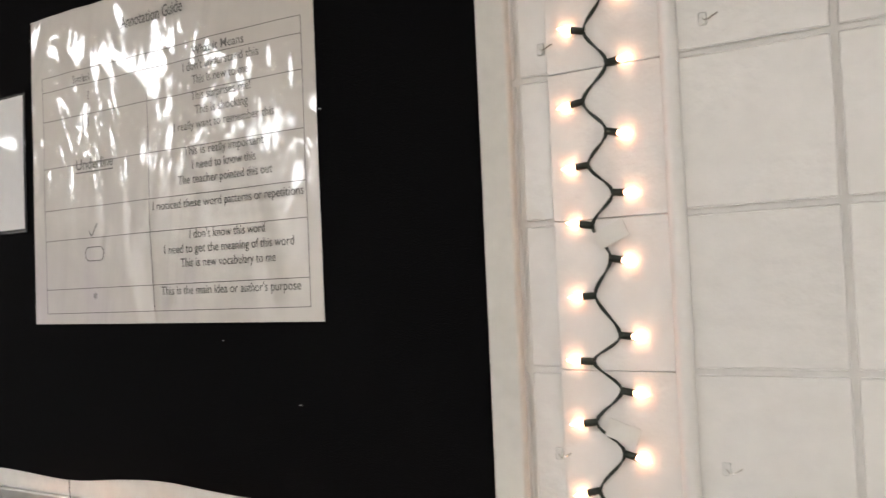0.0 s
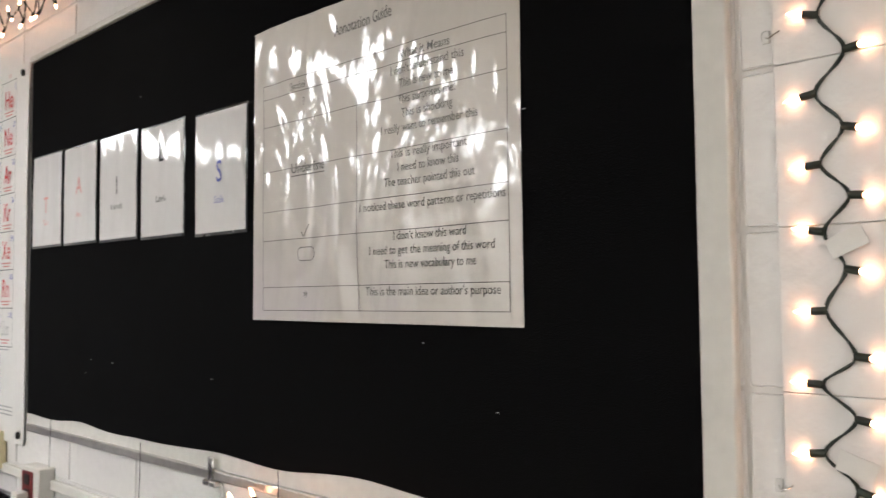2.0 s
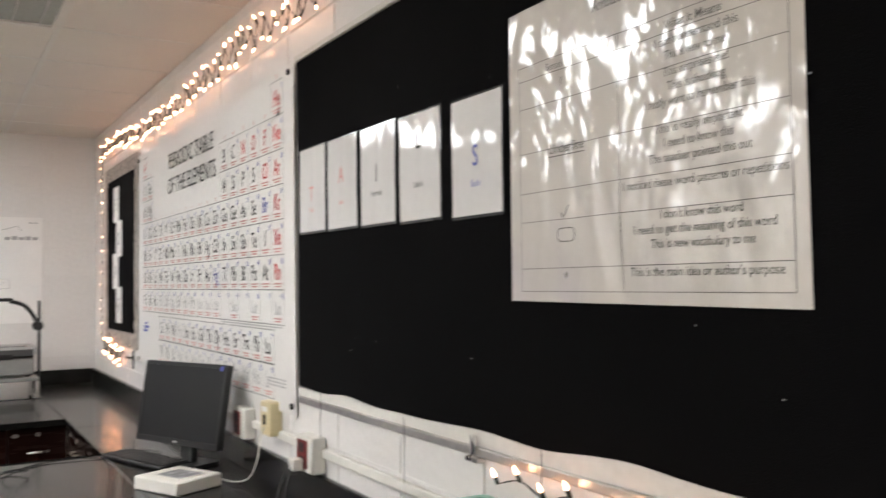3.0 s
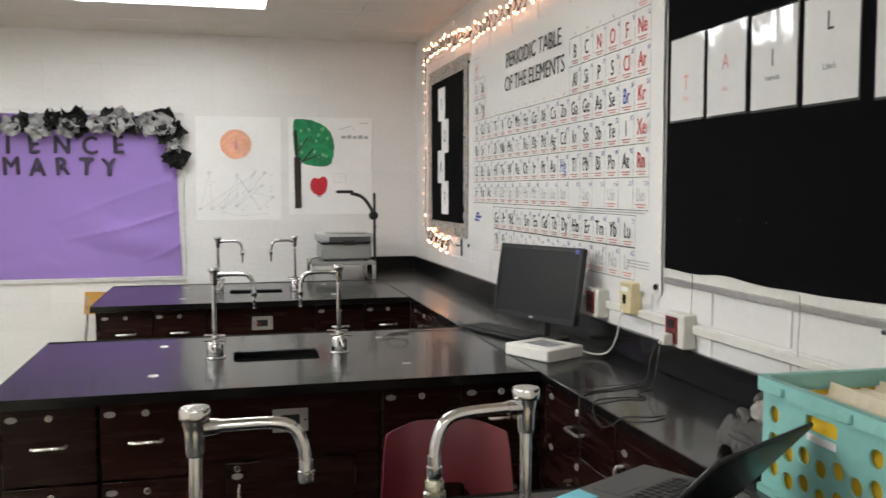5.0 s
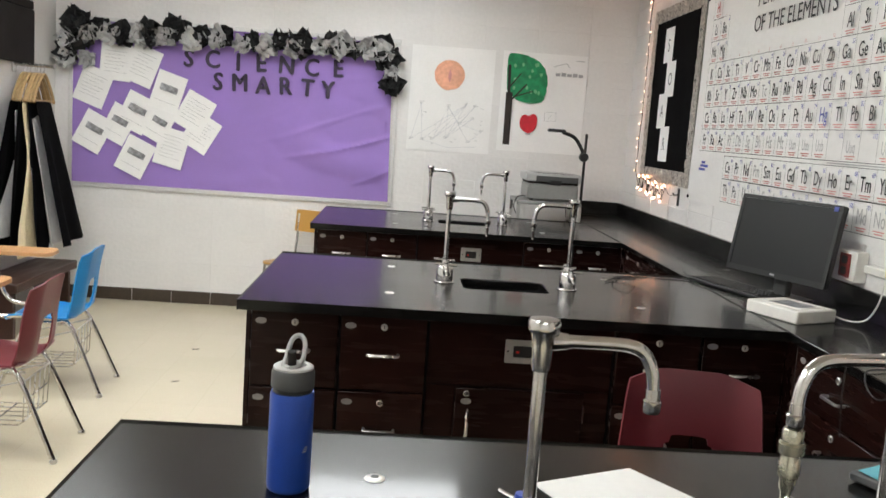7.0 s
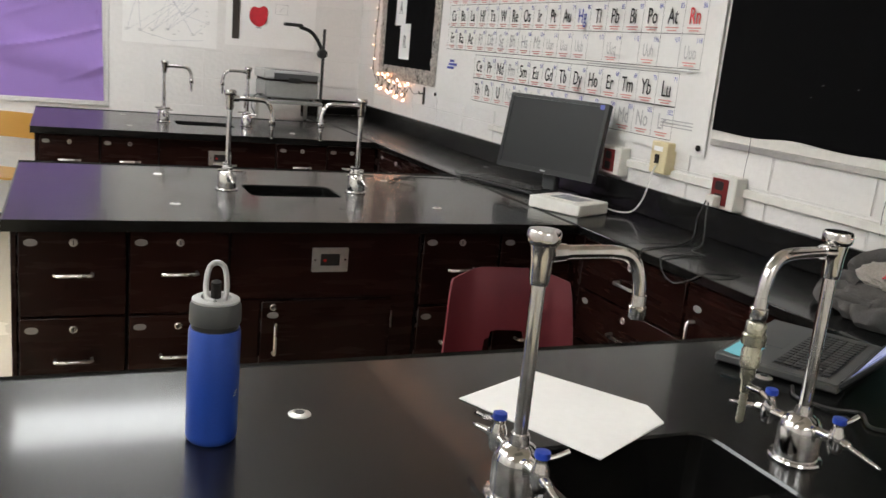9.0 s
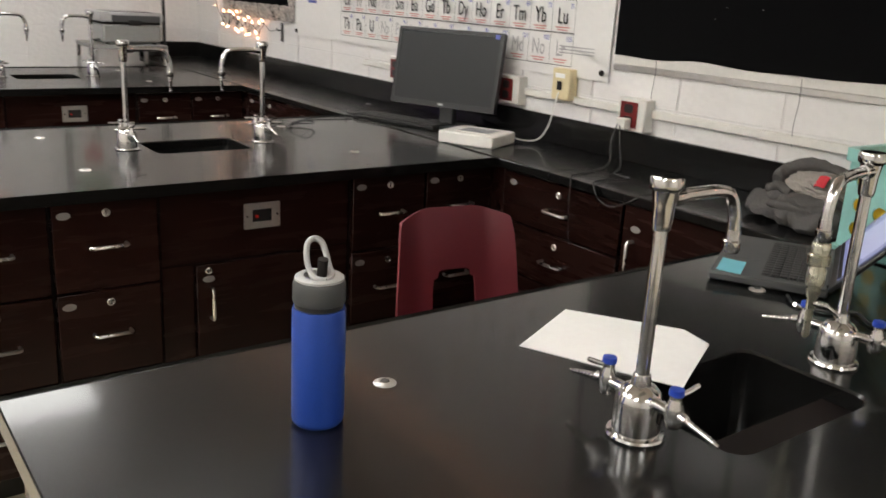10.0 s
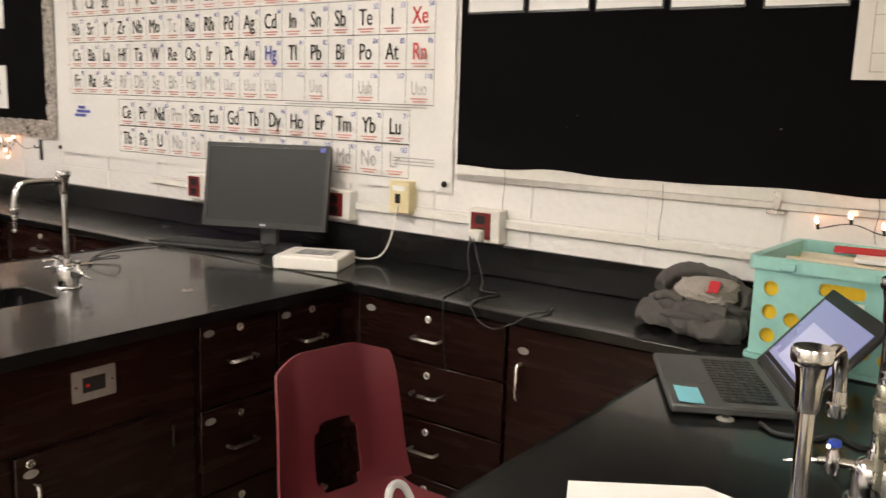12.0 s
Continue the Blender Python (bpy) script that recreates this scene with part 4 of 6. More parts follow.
def soar_board():
    t = thing("bulletin_board", east(-0.535, 1.255), "black bulletin board with silver glitter border and stepped letter cards", "bulletin board")
    w, h, e = 1.075, 1.175, 0.085
    part("core", cube(0, w, 0, h, 0.0, 0.012), M["alu"], t, smooth=False)
    part("fabric", cube(e - 0.01, w - e + 0.01, e - 0.01, h - e + 0.01, 0.0125, 0.015), M["black_fabric"], t)
    def strip(a, b, wide):
        bm = bmesh.new()
        n = 44
        d = Vector((b[0] - a[0], b[1] - a[1], 0))
        side = Vector((-d.y, d.x, 0)).normalized()
        def f(u, v):
            p = Vector((a[0], a[1], 0.0175)) + d * u + side * (v * wide + 0.006 * abs(math.sin(u * n * 0.7)) * (1 if v > 0.5 else -1))
            p.z += ripple(u * 20, v * 3, 2, 0.006)
            return p
        part("glitter_border", sheet(bm, n, 4, f, (0, 0, -0.002)), M["glitter"], t, "silver glitter paper border")
    strip((0, 0), (w, 0), e)
    strip((w, h), (0, h), e)
    strip((0, h - e), (0, e), e)
    strip((w, e), (w, h - e), e)
    for k, (u, v, s) in enumerate(((0.30, 0.80, "S"), (0.40, 0.57, "O"), (0.29, 0.36, "A"), (0.40, 0.14, "R"))):
        c = part("letter_card", cube(u, u + 0.19, v, v + 0.232, 0.0155 + 0.0006 * k, 0.0165 + 0.0006 * k), M["paper"], t, "white card with a dark letter", smooth=False)
        part("letter", write(bmesh.new(), s, 0.12, u + 0.095, v + 0.075, 0.0170 + 0.0006 * k, squeeze=0.8), M["ink"], c, smooth=False)


soar_board()
t = thing("wall_hook", east(-1.42, 1.14), "small black metal wall hook", "hook")
part("plate", cube(-0.014, 0.014, -0.01, 0.1, 0.001, 0.008, bevel=0.002), M["black_plastic"], t)
part("arm", tube(bmesh.new(), [(0, 0.06, 0.008), (0, 0.055, 0.03), (0, 0.07, 0.042)], 0.004), M["black_plastic"], t)

# narrow painted strip that carries the lights
strip = thing("trim_strip", east(-6.652, 0.0), "narrow glossy white painted block pilaster behind the lights", "trim", kind="structure")
piece = cube(-0.097, 0.080, 0.0003, COURSE - 0.0003, 0.0, 0.007, bevel=0.0012)
first_piece = part("block", piece, M["wall"], strip)
first_piece.location = (0, BASE + COURSE * 5, 0)
for row in range(6, 13):
    o = new("block", first_piece.data)
    o.parent, o.location = strip, (0, BASE + COURSE * row, 0)
solid("trim", tube(bmesh.new(), [(0.070, 0.12, 0.004), (0.070, 0.8, 0.004), (0.070, 1.62, 0.004)], 0.0115, 12), M["wall"], east(-6.652, 1.0), "slim white conduit beside the strip", "trim", kind="structure")

# ---------------------------------------------------------------- string lights
bulb_bm = lathe(bmesh.new(), [(0, 0.0), (0.0032, 0.0), (0.0044, 0.006), (0.0034, 0.014), (0, 0.021)], 8)
sock_bm = lathe(bmesh.new(), [(0, -0.017), (0.0042, -0.017), (0.0048, -0.014), (0.0048, 0.001), (0, 0.001)], 8)
BULB_ME, SOCK_ME = bpy.data.meshes.new("bulb"), bpy.data.meshes.new("socket")
bulb_bm.to_mesh(BULB_ME), sock_bm.to_mesh(SOCK_ME)
BULB_ME.materials.append(M["bulb"]), SOCK_ME.materials.append(M["wire_green"])
for me in (BULB_ME, SOCK_ME):
    me.shade_smooth()


def string_lights(name_label, nodes, dirs, twist=0.0014):
    """nodes: wire corners on the wall (u, v, w); dirs: the way each bulb points from its corner."""
    t = thing("string_lights", east(0, 0), name_label, "string lights", "string lights")
    bm = bmesh.new()
    path = smooth_path(nodes, 6)
    for s in (0, math.pi):
        pts = [p + twist * Vector((math.cos(i * 0.9 + s), 0.3 * math.sin(i * 0.9 + s), math.sin(i * 0.9 + s))) for i, p in enumerate(path)]
        tube(bm, pts, 0.0014, 5, smooth=False)
    part("wire", bm, M["wire_green"], t, "twisted dark green wire")
    for p, d in zip(nodes, dirs):
        d = Vector(d).normalized()
        q = d.to_track_quat("Z", "Y").to_matrix().to_4x4()
        for nm, me in (("socket", SOCK_ME), ("bulb", BULB_ME)):
            o = new(nm, me)
            o.parent = t
            o.matrix_basis = Matrix.Translation(Vector(p) + d * 0.016) @ q


for k, (yy, zz, tn) in enumerate(((-6.637, 1.695, 24), (-6.640, 1.44, -18), (-6.63, 2.2, 10))):
    solid("tape_piece", sheet(bmesh.new(), 4, 3, lambda u, v: (-0.022 + 0.044 * u, -0.012 + 0.024 * v, 0.013 + 0.002 * math.sin(u * 3.1)), (0, 0, -0.0008)), M["tape"], east(yy, zz) @ pose(0, 0, 0, 0, 0, tn), "small piece of translucent tape over the wire", "tape", "tape pieces")
for yy, zz in ((-6.545, 1.955), (-6.765, 1.955), (-6.545, 1.405), (-6.765, 1.40)):
    t = thing("adhesive_hook", east(yy, zz), "small clear adhesive hook on the wall", "hook", "adhesive hooks")
    part("pad", cube(-0.005, 0.005, -0.008, 0.008, 0.0, 0.003, bevel=0.001), M["clear"], t)
    part("wire_hook", tube(bmesh.new(), [(0, 0.0, 0.003), (0.006, -0.004, 0.009), (0.014, -0.001, 0.011), (0.02, 0.003, 0.008)], 0.0009, 5), M["steel"], t)

LIGHT_Z = (1.966, 1.919, 1.873, 1.830, 1.788, 1.749, 1.708, 1.664, 1.616, 1.564, 1.530, 1.493, 1.451)
random.seed(11)
nodes, dirs = [], []
for k in range(36):
    left = k % 2 == 0
    seen = k - 12          # knots whose height is known, the rest evenly spaced
    z = LIGHT_Z[seen] if 0 <= seen < len(LIGHT_Z) else (1.966 - seen * 0.0435 if seen < 0 else 1.451 - (seen - 12) * 0.043) + random.uniform(-0.005, 0.005)
    nodes.append((6.607 + random.uniform(-0.004, 0.004) if left else 6.638 + random.uniform(-0.004, 0.004), z, 0.010))
    dirs.append((-1 if left else 1, random.uniform(-0.3, 0.25), 0.12))
string_lights("lit warm white string lights zigzagging down a white strip", nodes, dirs)
nodes, dirs = [], []
for k in range(96):
    u = 0.47 + k * 0.0415
    nodes.append((u + random.uniform(-0.015, 0.015), 2.548 + (0.022 if k % 2 else -0.02) + random.uniform(-0.018, 0.018) + 0.03 * math.sin(u * 2.1), 0.02 + random.uniform(0, 0.012)))
    dirs.append((random.uniform(-0.8, 0.8), 1 if k % 2 else -1, random.uniform(0, 0.7)))
string_lights("dense lit warm white string lights above the wall boards", nodes, dirs)
nodes, dirs = [], []
for k in range(16):
    nodes.append((0.45 + random.uniform(-0.02, 0.02), 2.56 - k * 0.084, 0.022))
    dirs.append((random.choice((-1, 1)), random.uniform(-0.6, 0.6), 0.3))
for k in range(20):
    nodes.append((0.54 + k * 0.033 + random.uniform(-0.03, 0.03), 1.235 - 0.055 * k / 19 + (0.022 if k % 2 else -0.022) + random.uniform(-0.02, 0.02), 0.022))
    dirs.append((random.uniform(-0.7, 0.7), 1 if k % 2 else -1, 0.3))
nodes += [(1.28, 1.185, 0.02), (1.42, 1.20, 0.03)]
string_lights("lit warm white string lights down the side of the glitter-framed board", nodes, dirs)
nodes = []
for k in range(15):
    nodes.append((5.38 + k * 0.082, 1.205 + (0.012 if k % 2 else -0.008), 0.026))
dirs = [(random.uniform(-0.5, 0.5), 1, 0.4) for _ in nodes]
string_lights("lit warm white string lights under the black board", nodes, dirs)


# ---------------------------------------------------------------- north wall: purple board and posters
def purple_board():
    t = thing("bulletin_board", north(-4.315, 0.875), "bulletin board covered in draped purple fabric with metal frame", "bulletin board")
    w, h, e = 2.495, 1.285, 0.032
    part("core", cube(e, w - e, e, h - e, 0.0, 0.008), M["cream_paper"], t, smooth=False)
    for nm, a in (("frame_rail", (0, w, 0, e)), ("frame_rail", (0, w, h - e, h)), ("frame_stile", (0, e, e + 0.001, h - e - 0.001)), ("frame_stile", (w - e, w, e + 0.001, h - e - 0.001))):
        part(nm, cube(*a, 0.0, 0.02, bevel=0.004), M["frame"], t, "aluminium frame")
    def front(u, v):
        d = 0.013 + ripple(u * 2.4, v, 1.8, 0.006)
        cu, cv = u - 0.98, v - 0.55
        fold = math.sin((cu * 9 + cv * 13) + 2.0 * noise.noise(Vector((u * 3, v * 3, 0))))
        near = math.exp(-((u - 0.83) ** 2) / 0.03) * math.exp(-((v - 0.22) ** 2) / 0.09)
        d += 0.028 * near * fold
        sag = (0.45 * u - 0.75 * v) * 20 + 3.0 * noise.noise(Vector((u * 2.5, v * 2.0, 4)))
        d += 0.026 * (1.0 - abs(math.sin(sag))) ** 3 * math.exp(-((u - 0.90) ** 2) / 0.035) * math.exp(-((v - 0.30) ** 2) / 0.10)
        d += 0.0045 * noise.noise(Vector((u * 9 + 3 * v, v * 6, 7))) + 0.0016 * (1 - 2 * abs(noise.noise(Vector((u * 14, v * 9 - u * 5, 1)))))
        d += 0.003 * math.sin(v * 30 + 5 * noise.noise(Vector((u * 4, v, 2)))) * math.exp(-((v - 0.1) ** 2) / 0.02)
        x = e + u * (w - 2 * e) - (0.03 * v if u > 0.985 else 0)
        return (x, e + 0.003 + v * (h - 2 * e - 0.003), max(0.0095, d))
    part("fabric", sheet(bmesh.new(), 150, 84, front, (0, 0, -0.001)), M["purple"], t, "creased purple fabric")
    for word, xs, v in (("SCIENCE", (-3.45, -3.265, -3.075, -2.90, -2.71, -2.515, -2.315), 0.965), ("SMARTY", (-3.225, -3.055, -2.88, -2.71, -2.545, -2.385), 0.805)):
        for k, (ch, x) in enumerate(zip(word, xs)):
            bm = bmesh.new()
            for j, (dx, dz) in enumerate(((-0.006, 0.0), (0.006, 0.0), (0.0, 0.004), (0.0, -0.004))):
                write(bm, ch, 0.186, x + 4.342 + dx, v + dz + 0.004 * math.sin(k * 2.3), 0.024 + 0.0003 * j, squeeze=0.88, turn=(-3, 2, 0, 3, -2, 1, 2)[k])
            r = bmesh.ops.extrude_face_region(bm, geom=list(bm.faces))
            for vv in r["geom"]:
                if isinstance(vv, bmesh.types.BMVert):
                    vv.co.z += 0.002
            part("letter", bm, M["letter"], t, "dark cut-out card letter", smooth=False)


purple_board()


def pinned_paper(x, z, turn, w, h, photo, lift):
    t = thing("pinned_paper", north(x, z, 0.026 + lift) @ pose(0, 0, 0, 0, 0, turn), "white printed worksheet pinned at an angle on purple fabric", "paper", "pinned worksheets")
    part("sheet", sheet(bmesh.new(), 6, 8, lambda u, v: ((u - 0.5) * w, (v - 0.5) * h, 0.001 + 0.007 * max(0, v - 0.55) * abs(u - 0.5) + 0.012 * max(0, 0.35 - v) ** 2 * (1 + u)), (0, 0, -0.0006)), M["paper"], t)
    bm = bmesh.new()
    for k in range(7):
        v = h * (0.30 - 0.095 * k)
        if photo and -0.06 < v < 0.1:
            continue
        bar(bm, -w * 0.36, w * (0.36 - 0.1 * (k % 3)), v, v + 0.0022, 0.0062)
    part("text_print", bm, M["ink_grey"], t, smooth=False)
    if photo:
        part("photo", bar(bmesh.new(), -w * 0.30, w * 0.30, 0.002, h * 0.18, 0.0064), M["photo"], t, "dark printed photograph", smooth=False)


for k, (x, z, a, w, h, ph) in enumerate(((-3.96, 1.83, -4, 0.235, 0.27, 0), (-3.76, 1.82, -20, 0.225, 0.29, 0), (-4.125, 1.64, -20, 0.235, 0.28, 0), (-3.31, 1.345, -30, 0.22, 0.27, 0),
        (-3.53, 1.215, -14, 0.225, 0.29, 0), (-3.93, 1.37, -26, 0.20, 0.28, 1), (-4.12, 1.30, -27, 0.225, 0.28, 1), (-3.80, 1.465, -24, 0.225, 0.28, 1),
        (-3.63, 1.39, -27, 0.19, 0.26, 1), (-3.565, 1.635, -17, 0.225, 0.29, 1), (-3.36, 1.495, -27, 0.235, 0.28, 0), (-3.80, 1.13, -25, 0.225, 0.28, 1))):
    pinned_paper(x, z, a, w, h, ph, 0.0012 * k)


def tissue_puff(bm, x, z, r, out):
    """Loosely crumpled squares of tissue bunched round one point."""
    for k in range(4):
        side = r * random.uniform(1.5, 1.95)
        q = Matrix.Rotation(random.uniform(0, 2 * math.pi), 3, "Z") @ Matrix.Rotation(random.uniform(-0.95, 0.95), 3, "X") @ Matrix.Rotation(random.uniform(0, 2 * math.pi), 3, "Z")
        at = Vector((x + random.uniform(-0.3, 0.3) * r, z + random.uniform(-0.3, 0.3) * r, out + random.uniform(0.0, 0.5) * r))
        seed = Vector((random.uniform(0, 90), random.uniform(0, 90), 3.1))
        def fold(u, v):
            p = Vector((u - 0.5, v - 0.5, 0))
            crease = abs(noise.noise(seed + p * 2.2)) * 0.8 - abs(noise.noise(seed + p * 3.6)) * 0.3
            cup = 0.75 * p.length_squared
            w = 0.14 * noise.noise_vector(seed + p * 2.0)
            c = at + q @ (Vector((p.x + w.x, p.y + w.y, crease + cup - 0.2)) * side)
            c.z = max(0.004, c.z)
            return c
        sheet(bm, 6, 6, fold, (0, 0, 0.0007))


def tissue_garland():
    t = thing("tissue_garland", north(0, 0, 0.02), "crumpled black and white tissue paper garland on the board edge", "garland")
    random.seed(23)
    spots = []
    n = 25
    for k in range(n):
        u = k / (n - 1)
        dark = k % 2 == 0
        z = 2.072 - 0.02 * math.sin(u * math.pi) + (0.018 if dark else -0.014) + random.uniform(-0.032, 0.032)
        spots.append((-4.25 + u * 2.27 + random.uniform(-0.02, 0.02), z, random.uniform(0.064, 0.088) if dark else random.uniform(0.060, 0.082), dark))
    for k in range(4):
        spots.append((-4.315 + random.uniform(-0.01, 0.04), 2.06 - 0.08 * k, random.uniform(0.06, 0.075), k % 2 == 0))
        spots.append((-1.945 + 0.022 * k + random.uniform(-0.02, 0.02), 2.06 - 0.082 * k, random.uniform(0.06, 0.078), k % 2 == 1))
    spots += [(-4.20, 1.98, 0.07, True), (-4.17, 1.83, 0.06, False), (-1.88, 2.02, 0.065, True), (-1.86, 1.80, 0.07, True)]
    for x, z, r, dark in spots:
        bm = bmesh.new()
        tissue_puff(bm, x, z, r, 0.034 if dark else 0.044)
        part("tissue_puff", bm, M["tissue_black" if dark else "tissue_white"], t, "black tissue puff" if dark else "white tissue puff", smooth=False)


tissue_garland()


def disc(bm, cx, cy, rx, ry, w, n=40, wob=0.0, seed=0):
    c = bm.verts.new((cx, cy, w))
    vs = []
    for i in range(n):
        a = 2 * math.pi * i / n
        k = 1 + wob * noise.noise(Vector((math.cos(a) * 2.2 + seed, math.sin(a) * 2.2, seed)))
        vs.append(bm.verts.new((cx + rx * k * math.cos(a), cy + ry * k * math.sin(a), w)))
    for i in range(n):
        bm.faces.new((c, vs[i], vs[(i + 1) % n]))
    return bm


def blob(bm, outline, w, wob):
    """A hand-cut flat shape with a smooth, slightly uneven edge."""
    n = len(outline)
    ring = []
    for i in range(n):
        a, b, c, d = (Vector((*outline[(i + k) % n], w)) for k in (-1, 0, 1, 2))
        for j in range(5):
            f = j / 5
            p = 0.5 * ((2 * b) + (c - a) * f + (2 * a - 5 * b + 4 * c - d) * f * f + (3 * b - a - 3 * c + d) * f ** 3)
            ring.append(p + Vector((wob * noise.noise(p * 40), wob * noise.noise(p * 40 + Vector((9, 0, 0))), 0)))
    mid = sum(ring, Vector()) / len(ring)
    c = bm.verts.new(mid)
    vs = [bm.verts.new(p) for p in ring]
    for i in range(len(vs)):
        bm.faces.new((c, vs[i], vs[(i + 1) % len(vs)]))
    return bm


def poster_base(x0, z0, w, h, label):
    t = thing("wall_poster", north(x0, z0, 0.002), label, "poster", "student posters")
    part("sheet", sheet(bmesh.new(), 12, 14, lambda u, v: (u * w + 0.004 * v, v * h, 0.004 + ripple(u * 2 + x0, v * 2, 1.6, 0.004)), (0, 0, -0.001)), M["poster"], t)
    return t


def sun_poster():
    t = poster_base(-1.735, 1.335, 0.645, 0.80, "white poster with an orange circle and a pencilled food web")
    W = 0.0095
    part("orange_circle", disc(bmesh.new(), 0.3025, 0.587, 0.117, 0.114, W, wob=0.05), M["orange"], t, "hand-coloured orange circle", smooth=False)
    part("circle_middle", disc(bmesh.new(), 0.305, 0.58, 0.012, 0.045, W + 0.0006, 14, 0.4, 3), M["ink_pink"], t, smooth=False)
    random.seed(8)
    top = [(0.10 + 0.02 * k, 0.36 + 0.02 * (k % 2)) for k in range(1)] + [(0.31, 0.345), (0.45, 0.37), (0.52, 0.36), (0.50, 0.26), (0.58, 0.17)]
    low = [(0.03, 0.08), (0.12, 0.08), (0.20, 0.085), (0.30, 0.10), (0.48, 0.08), (0.40, 0.22)]
    bm = bmesh.new()
    for a, b in ((0, 0), (0, 1), (1, 2), (1, 3), (2, 1), (2, 2), (2, 3), (3, 2), (3, 3), (1, 4), (4, 3), (4, 5), (5, 5), (1, 5), (2, 0), (3, 5), (5, 4)):
        stroke(bm, top[a], low[b], 0.0021, W)
    stroke(bm, low[1], (0.33, -0.0 + 0.03), 0.002, W)
    stroke(bm, (0.33, 0.03), (0.55, 0.05), 0.002, W)
    part("pencil_print", bm, M["pencil"], t, smooth=False)
    bm = bmesh.new()
    for x, y in top + low:
        for k in range(2):
            bar(bm, x - 0.016, x + 0.018 * random.uniform(0.3, 1.2), y + 0.011 * k, y + 0.0032 + 0.011 * k, W + 0.0004)
    for k in range(16):
        x, y = random.uniform(0.08, 0.6), random.uniform(0.05, 0.40)
        bar(bm, x - 0.012, x + 0.012 * random.uniform(0.3, 1.2), y, y + 0.003, W + 0.0004)
    part("pencil_note", bm, M["ink_grey"], t, smooth=False)


def tree_poster():
    t = poster_base(-1.03, 1.375, 0.665, 0.765, "white poster with a green paper tree and red apple")
    W = 0.0095
    crown = [(0.085, 0.435), (0.05, 0.47), (0.042, 0.60), (0.048, 0.735), (0.12, 0.75), (0.20, 0.735), (0.285, 0.70), (0.335, 0.64), (0.358, 0.57), (0.355, 0.48), (0.33, 0.40), (0.26, 0.375), (0.19, 0.385), (0.13, 0.395)]
    part("tree_crown", blob(bmesh.new(), crown, W + 0.0012, 0.006), M["green"], t, "painted green crown", smooth=False)
    bm = bmesh.new()
    random.seed(5)
    for k in range(14):
        disc(bm, random.uniform(0.1, 0.32), random.uniform(0.43, 0.69), 0.011, 0.015, W + 0.0022 + 0.0001 * k, 10, 0.4, k)
    part("leaf_print", bm, M["light_green"], t, "pale green dabs", smooth=False)
    bm = bmesh.new()
    for a, b, wd in (((0.073, 0.047), (0.070, 0.45), 0.052), ((0.066, 0.43), (0.058, 0.66), 0.022), ((0.06, 0.36), (0.2, 0.52), 0.012), ((0.11, 0.42), (0.25, 0.47), 0.009), ((0.06, 0.48), (0.15, 0.6), 0.009)):
        stroke(bm, a, b, wd, W + 0.0036)
    part("tree_trunk", bm, M["dark_brown"], t, "dark paper trunk", smooth=False)
    apple = [(0.235, 0.282), (0.205, 0.288), (0.174, 0.262), (0.170, 0.205), (0.197, 0.165), (0.240, 0.146), (0.282, 0.168), (0.302, 0.21), (0.302, 0.275), (0.27, 0.298)]
    part("red_apple", blob(bmesh.new(), apple, W, 0.003), M["red_paper"], t, "red paper apple", smooth=False)
    bm = bmesh.new()
    stroke(bm, (0.40, 0.67), (0.50, 0.70), 0.004, W)
    stroke(bm, (0.50, 0.70), (0.53, 0.665), 0.004, W)
    for k in range(5):
        bar(bm, 0.42 + 0.045 * k, 0.455 + 0.045 * k, 0.60, 0.622 + 0.006 * (k % 2), W)
    bar(bm, 0.57, 0.64, 0.722, 0.727, W)
    bar(bm, 0.22, 0.26, 0.135, 0.145, W)
    part("handwriting", bm, M["ink_grey"], t, smooth=False)
    bm = bmesh.new()
    for a, b in (((0.36, 0.25), (0.45, 0.25)), ((0.45, 0.25), (0.45, 0.32)), ((0.45, 0.32), (0.36, 0.32)), ((0.36, 0.32), (0.36, 0.25)), ((0.39, 0.27), (0.42, 0.3))):
        stroke(bm, a, b, 0.002, W)
    part("pencil_sketch", bm, M["ink_grey"], t, smooth=False)


sun_poster()
tree_poster()


for ob in list(scene.objects):
    if ob.type == "MESH" and ob.name.split(".")[0].endswith(("print", "note", "handwriting")):
        tagged(ob, kind="stuff")


